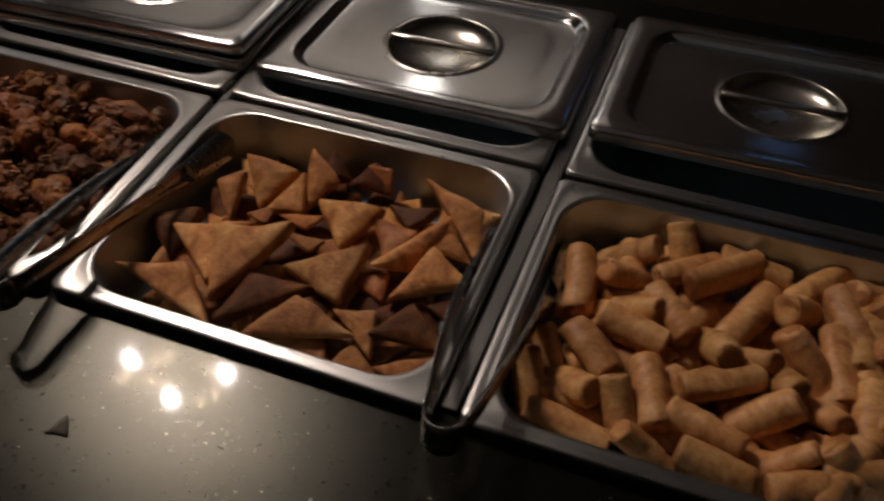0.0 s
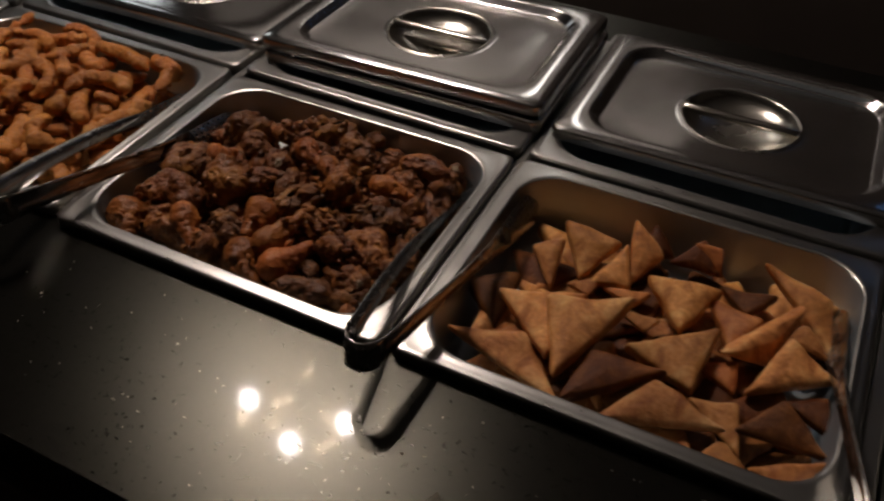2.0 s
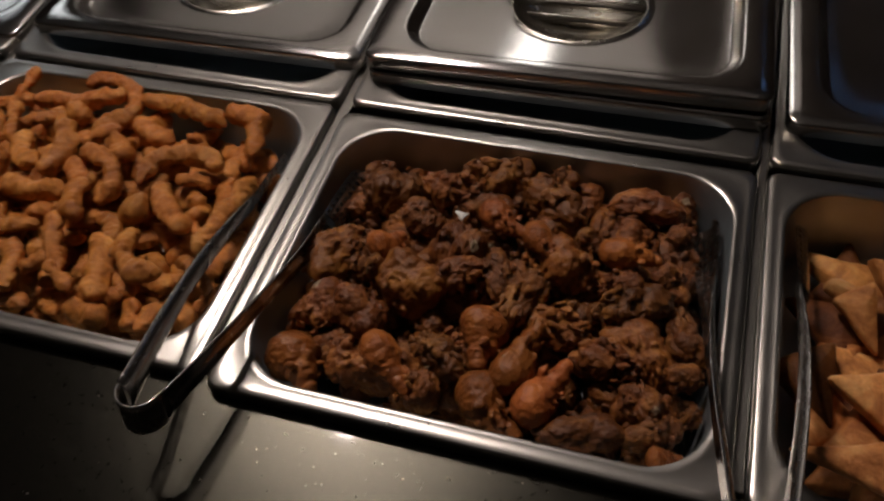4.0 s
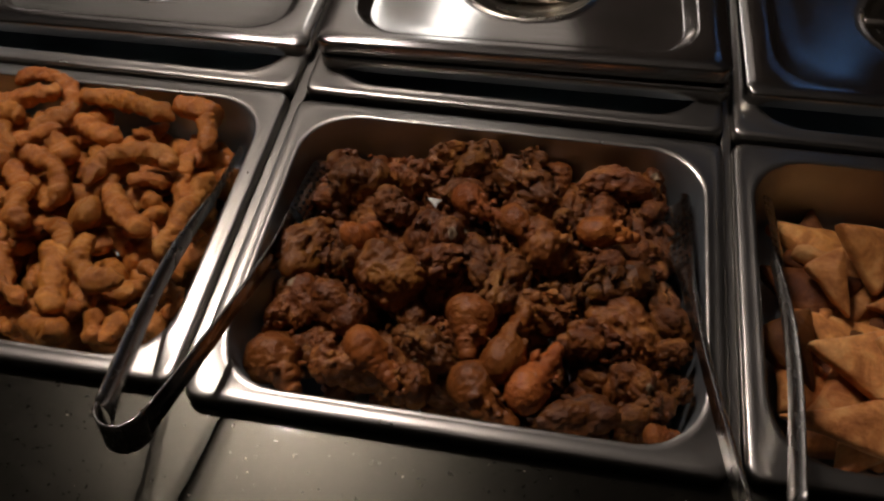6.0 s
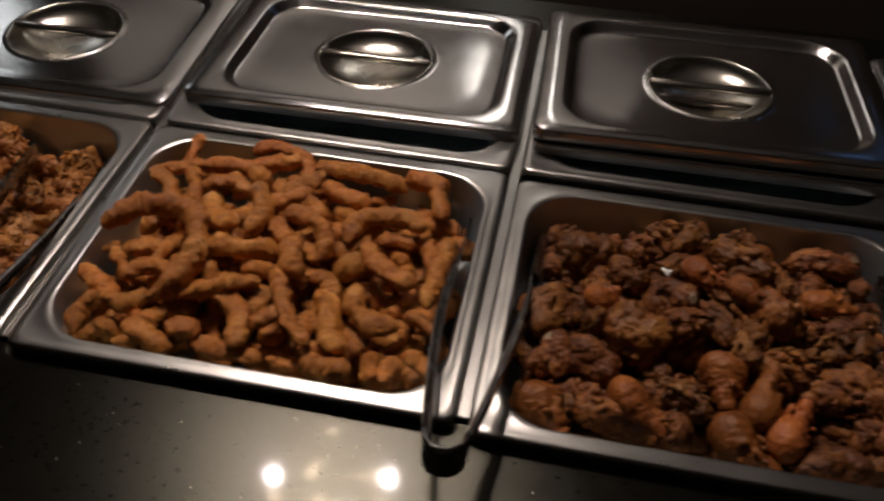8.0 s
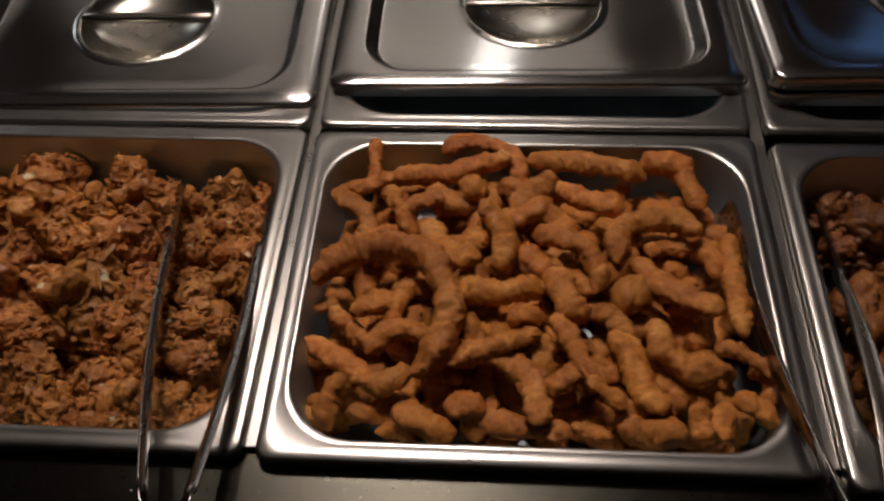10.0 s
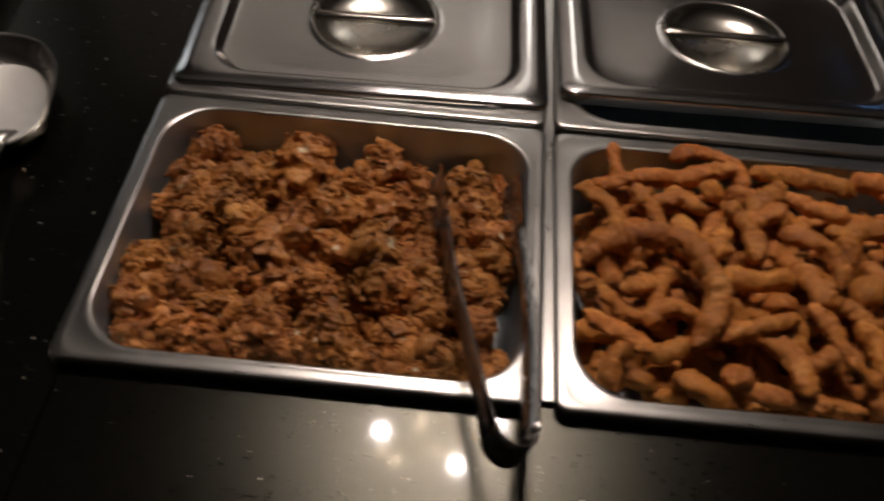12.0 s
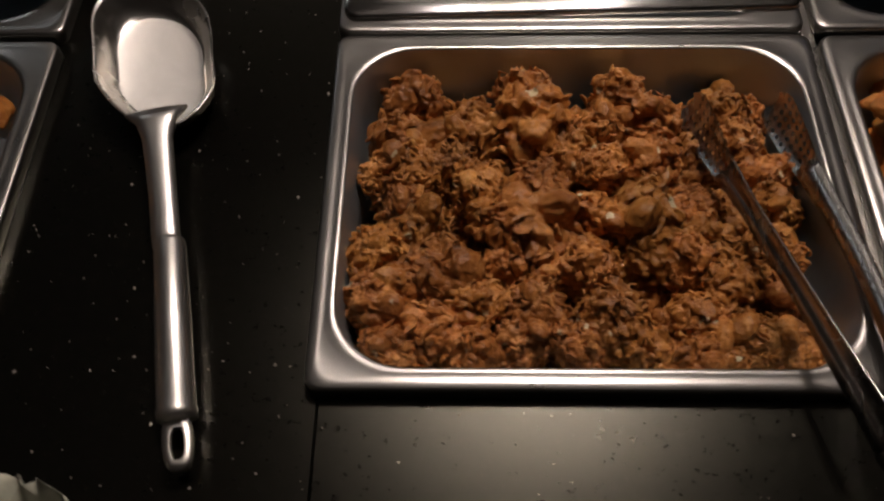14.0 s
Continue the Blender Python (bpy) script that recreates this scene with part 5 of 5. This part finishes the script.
fritter(-0.9285, 0.0834, 0.8906, 159, 105, 148, 0.72)
fritter(-0.9116, 0.0672, 0.8929, 203, 313, 196, 0.60)
fritter(-0.9721, 0.0672, 0.8853, 350, 268, 353, 0.60)
fritter(-0.9350, 0.0551, 0.8861, 182, 346, 309, 0.76)
fritter(-0.9614, 0.0394, 0.8857, 299, 185, 344, 0.53)
fritter(-0.9118, 0.0351, 0.8870, 218, 100, 250, 0.63)
fritter(-0.8875, 0.0947, 0.8996, 270, 259, 41, 0.51)
fritter(-0.8751, 0.0622, 0.8957, 137, 83, 35, 0.54)
fritter(-0.8823, 0.0408, 0.8906, 255, 138, 214, 0.59)
fritter(-0.8533, 0.0367, 0.8924, 59, 319, 140, 0.48)
fritter(-0.8325, 0.0557, 0.8933, 149, 140, 258, 0.65)
fritter(-0.8202, 0.0425, 0.8906, 137, 141, 323, 0.64)
fritter(-0.8038, 0.1088, 0.8937, 210, 125, 185, 0.91)
fritter(-0.7848, 0.1323, 0.8851, 125, 126, 258, 0.58)
fritter(-0.7792, 0.0886, 0.8958, 234, 127, 119, 0.61)
fritter(-0.7668, 0.1043, 0.8964, 305, 268, 100, 0.57)
fritter(-0.7566, 0.0784, 0.8936, 188, 254, 54, 0.55)
fritter(-0.7797, 0.0520, 0.8896, 57, 198, 43, 0.70)
fritter(-0.7854, 0.0328, 0.8894, 335, 87, 290, 0.52)
fritter(-0.7544, 0.0438, 0.8885, 218, 23, 70, 0.58)
fritter(-0.7633, 0.0295, 0.8896, 11, 312, 97, 0.42)
fritter(-0.7355, 0.0389, 0.8882, 350, 135, 44, 0.47)
fritter(-0.7396, 0.2237, 0.8754, 48, 236, 235, 0.62)
fritter(-0.7318, 0.2023, 0.8774, 342, 144, 289, 0.55)
fritter(-0.7182, 0.1695, 0.8762, 47, 64, 310, 0.59)
fritter(-0.7161, 0.1419, 0.8774, 183, 334, 33, 0.52)
fritter(-0.7406, 0.1312, 0.8801, 163, 19, 42, 0.57)
fritter(-0.7284, 0.0995, 0.8910, 70, 334, 187, 0.56)
fritter(-0.7264, 0.0728, 0.8904, 38, 118, 18, 0.49)
fritter(-0.7640, 0.1743, 0.8829, 307, 163, 113, 0.54)
fritter(-0.7654, 0.1413, 0.8852, 151, 183, 167, 0.47)
fritter(-0.9543, 0.1412, 0.8921, 33, 266, 58, 0.53)
fritter(-0.9702, 0.1656, 0.8896, 312, 178, 222, 0.48)
fritter(-0.7988, 0.0291, 0.8901, 81, 80, 130, 0.47)
fritter(-0.8440, 0.0867, 0.8996, 199, 76, 220, 0.56)


# ---- small things on the counter ----
def crumbs():
    """Pale crumbs strewn on the stone, too many to count."""
    rnd = random.Random(11)
    bm = bmesh.new()
    for k in range(520):
        if k < 320:
            x, y = rnd.uniform(-1.19, -1.0), rnd.uniform(-0.16, 0.62)
        else:
            x, y = rnd.uniform(-1.0, 0.66), rnd.uniform(-0.17, -0.012)
        r = rnd.uniform(0.0002, 0.0007) * (1.9 if rnd.random() < 0.12 else 1)
        m = pose(x, y, COUNTER + r * 0.4, rnd.uniform(0, 360), rnd.uniform(0, 360), rnd.uniform(0, 360)) @ Matrix.Diagonal((rnd.uniform(0.7, 1.8), 1, 0.7, 1))
        bmesh.ops.create_icosphere(bm, subdivisions=1, radius=r, matrix=m)
    return tagged(new("crumbs", mesh_of(bm, "crumbs", CRUMB, False)), "pale crumbs strewn over the black counter", "crumbs", "", "stuff")


CRUMB = plain("pale crumb", (0.66, 0.60, 0.50), 0.7, 0.0, 0.4, 200)
crumbs()


# ---- scraps at the counter's edge ----
LEAF = plain("pale onion flesh", (0.50, 0.50, 0.40), 0.4, 0.0, 0.3, 40)


def pale_leaf(x, y, turn, size, seed):
    """A cupped, torn slice of a pale vegetable: a thick curved sheet with a pointed end."""
    bm = bmesh.new()
    shift = Vector((seed, seed * 2, 0))
    rows, cols = 14, 10
    grid = []
    for side in (0, 1):
        sheet = []
        for i in range(rows + 1):
            f = i / rows
            w = 0.52 * math.sin(math.pi * min(1, 0.12 + 0.88 * (1 - f) ** 0.75)) + 0.02
            row = []
            for j in range(cols + 1):
                u = j / cols * 2 - 1
                p = Vector((u * w, f - 0.5, 0.10 + 0.30 * u * u * (1 - 0.4 * f) + 0.22 * f * f))
                p += 0.10 * noise.noise_vector(Vector((u * 2.2, f * 4, 0)) + shift) + 0.05 * noise.noise_vector(Vector((u * 6, f * 9, 1)) + shift)
                p.z += (0.05 if side else 0.0)
                row.append(bm.verts.new(p * size))
            sheet.append(row)
        grid.append(sheet)
    for i in range(rows):
        for j in range(cols):
            for s in grid:
                bm.faces.new((s[i][j], s[i][j + 1], s[i + 1][j + 1], s[i + 1][j]))
    edge = [(0, j) for j in range(cols)] + [(i, cols) for i in range(rows)] + [(rows, j) for j in range(cols, 0, -1)] + [(i, 0) for i in range(rows, 0, -1)]
    for (a, b), (c, e) in zip(edge, edge[1:] + edge[:1]):
        bm.faces.new((grid[0][a][b], grid[0][c][e], grid[1][c][e], grid[1][a][b]))
    ob = new("onion_slice", mesh_of(bm, "onion_slice", LEAF))
    low = min(v.co.z for v in ob.data.vertices)
    ob.matrix_basis = pose(x, y, COUNTER - low + 0.0003, 0, 0, turn)
    return tagged(ob, "pale cupped onion slice lying on the counter", "onion slice", "scraps on the counter")


pale_leaf(-1.149, -0.091, -8, 0.084, 3)
pale_leaf(-1.112, -0.082, -20, 0.036, 5)
piece("fried_strip", strip_mesh(301, BATTER, 0.045, 20, 20, 0.020), pose(-1.176, -0.064, 0.9125, 0, 0, 10), "orange fried strip dropped on the counter", "fried strip", "")


def flat_scrap(name, at, size, mat, label, category):
    """A torn triangular flake with a curled tip."""
    bm = bmesh.new()
    shape = [(-0.0085, -0.0065), (-0.002, -0.0055), (0.0085, -0.0070), (0.0060, -0.001), (0.0035, 0.0060), (0.0005, 0.0100), (-0.0030, 0.0040), (-0.0055, -0.001)]
    loops = [[(x * f * size, y * f * size, z + 0.0006 * noise.noise(Vector((x * 300, y * 300, 2)))) for x, y in shape] for f, z in ((1.0, 0.0005), (1.0, 0.0013), (0.55, 0.0021), (0.1, 0.0019))]
    skin(bm, loops, True, True)
    ob = new(name, mesh_of(bm, name, mat))
    ob.matrix_basis = at
    return tagged(ob, label, category)


DULL_PATCH = plain("dull dark patch", (0.10, 0.085, 0.06), 0.8, 0.0, 0.3, 120)
WHITE_SCRAP = plain("white scrap", (0.80, 0.80, 0.76), 0.6, 0.0, 0.1, 60)
# a scuff where the stone has lost its gloss, built as a thin dark flake
flat_scrap("dull_patch", pose(0.091, -0.098, COUNTER, 0, 0, 12), 1.0, DULL_PATCH, "small dull dark triangular patch on the counter", "flake")
# a white spot on the chicken, built as a small scrap of no known substance
flat_scrap("white_scrap", pose(-0.2065, 0.1645, 0.9190, 18, 0, 75), 0.55, WHITE_SCRAP, "tiny white scrap caught between fried chicken pieces", "paper scrap")
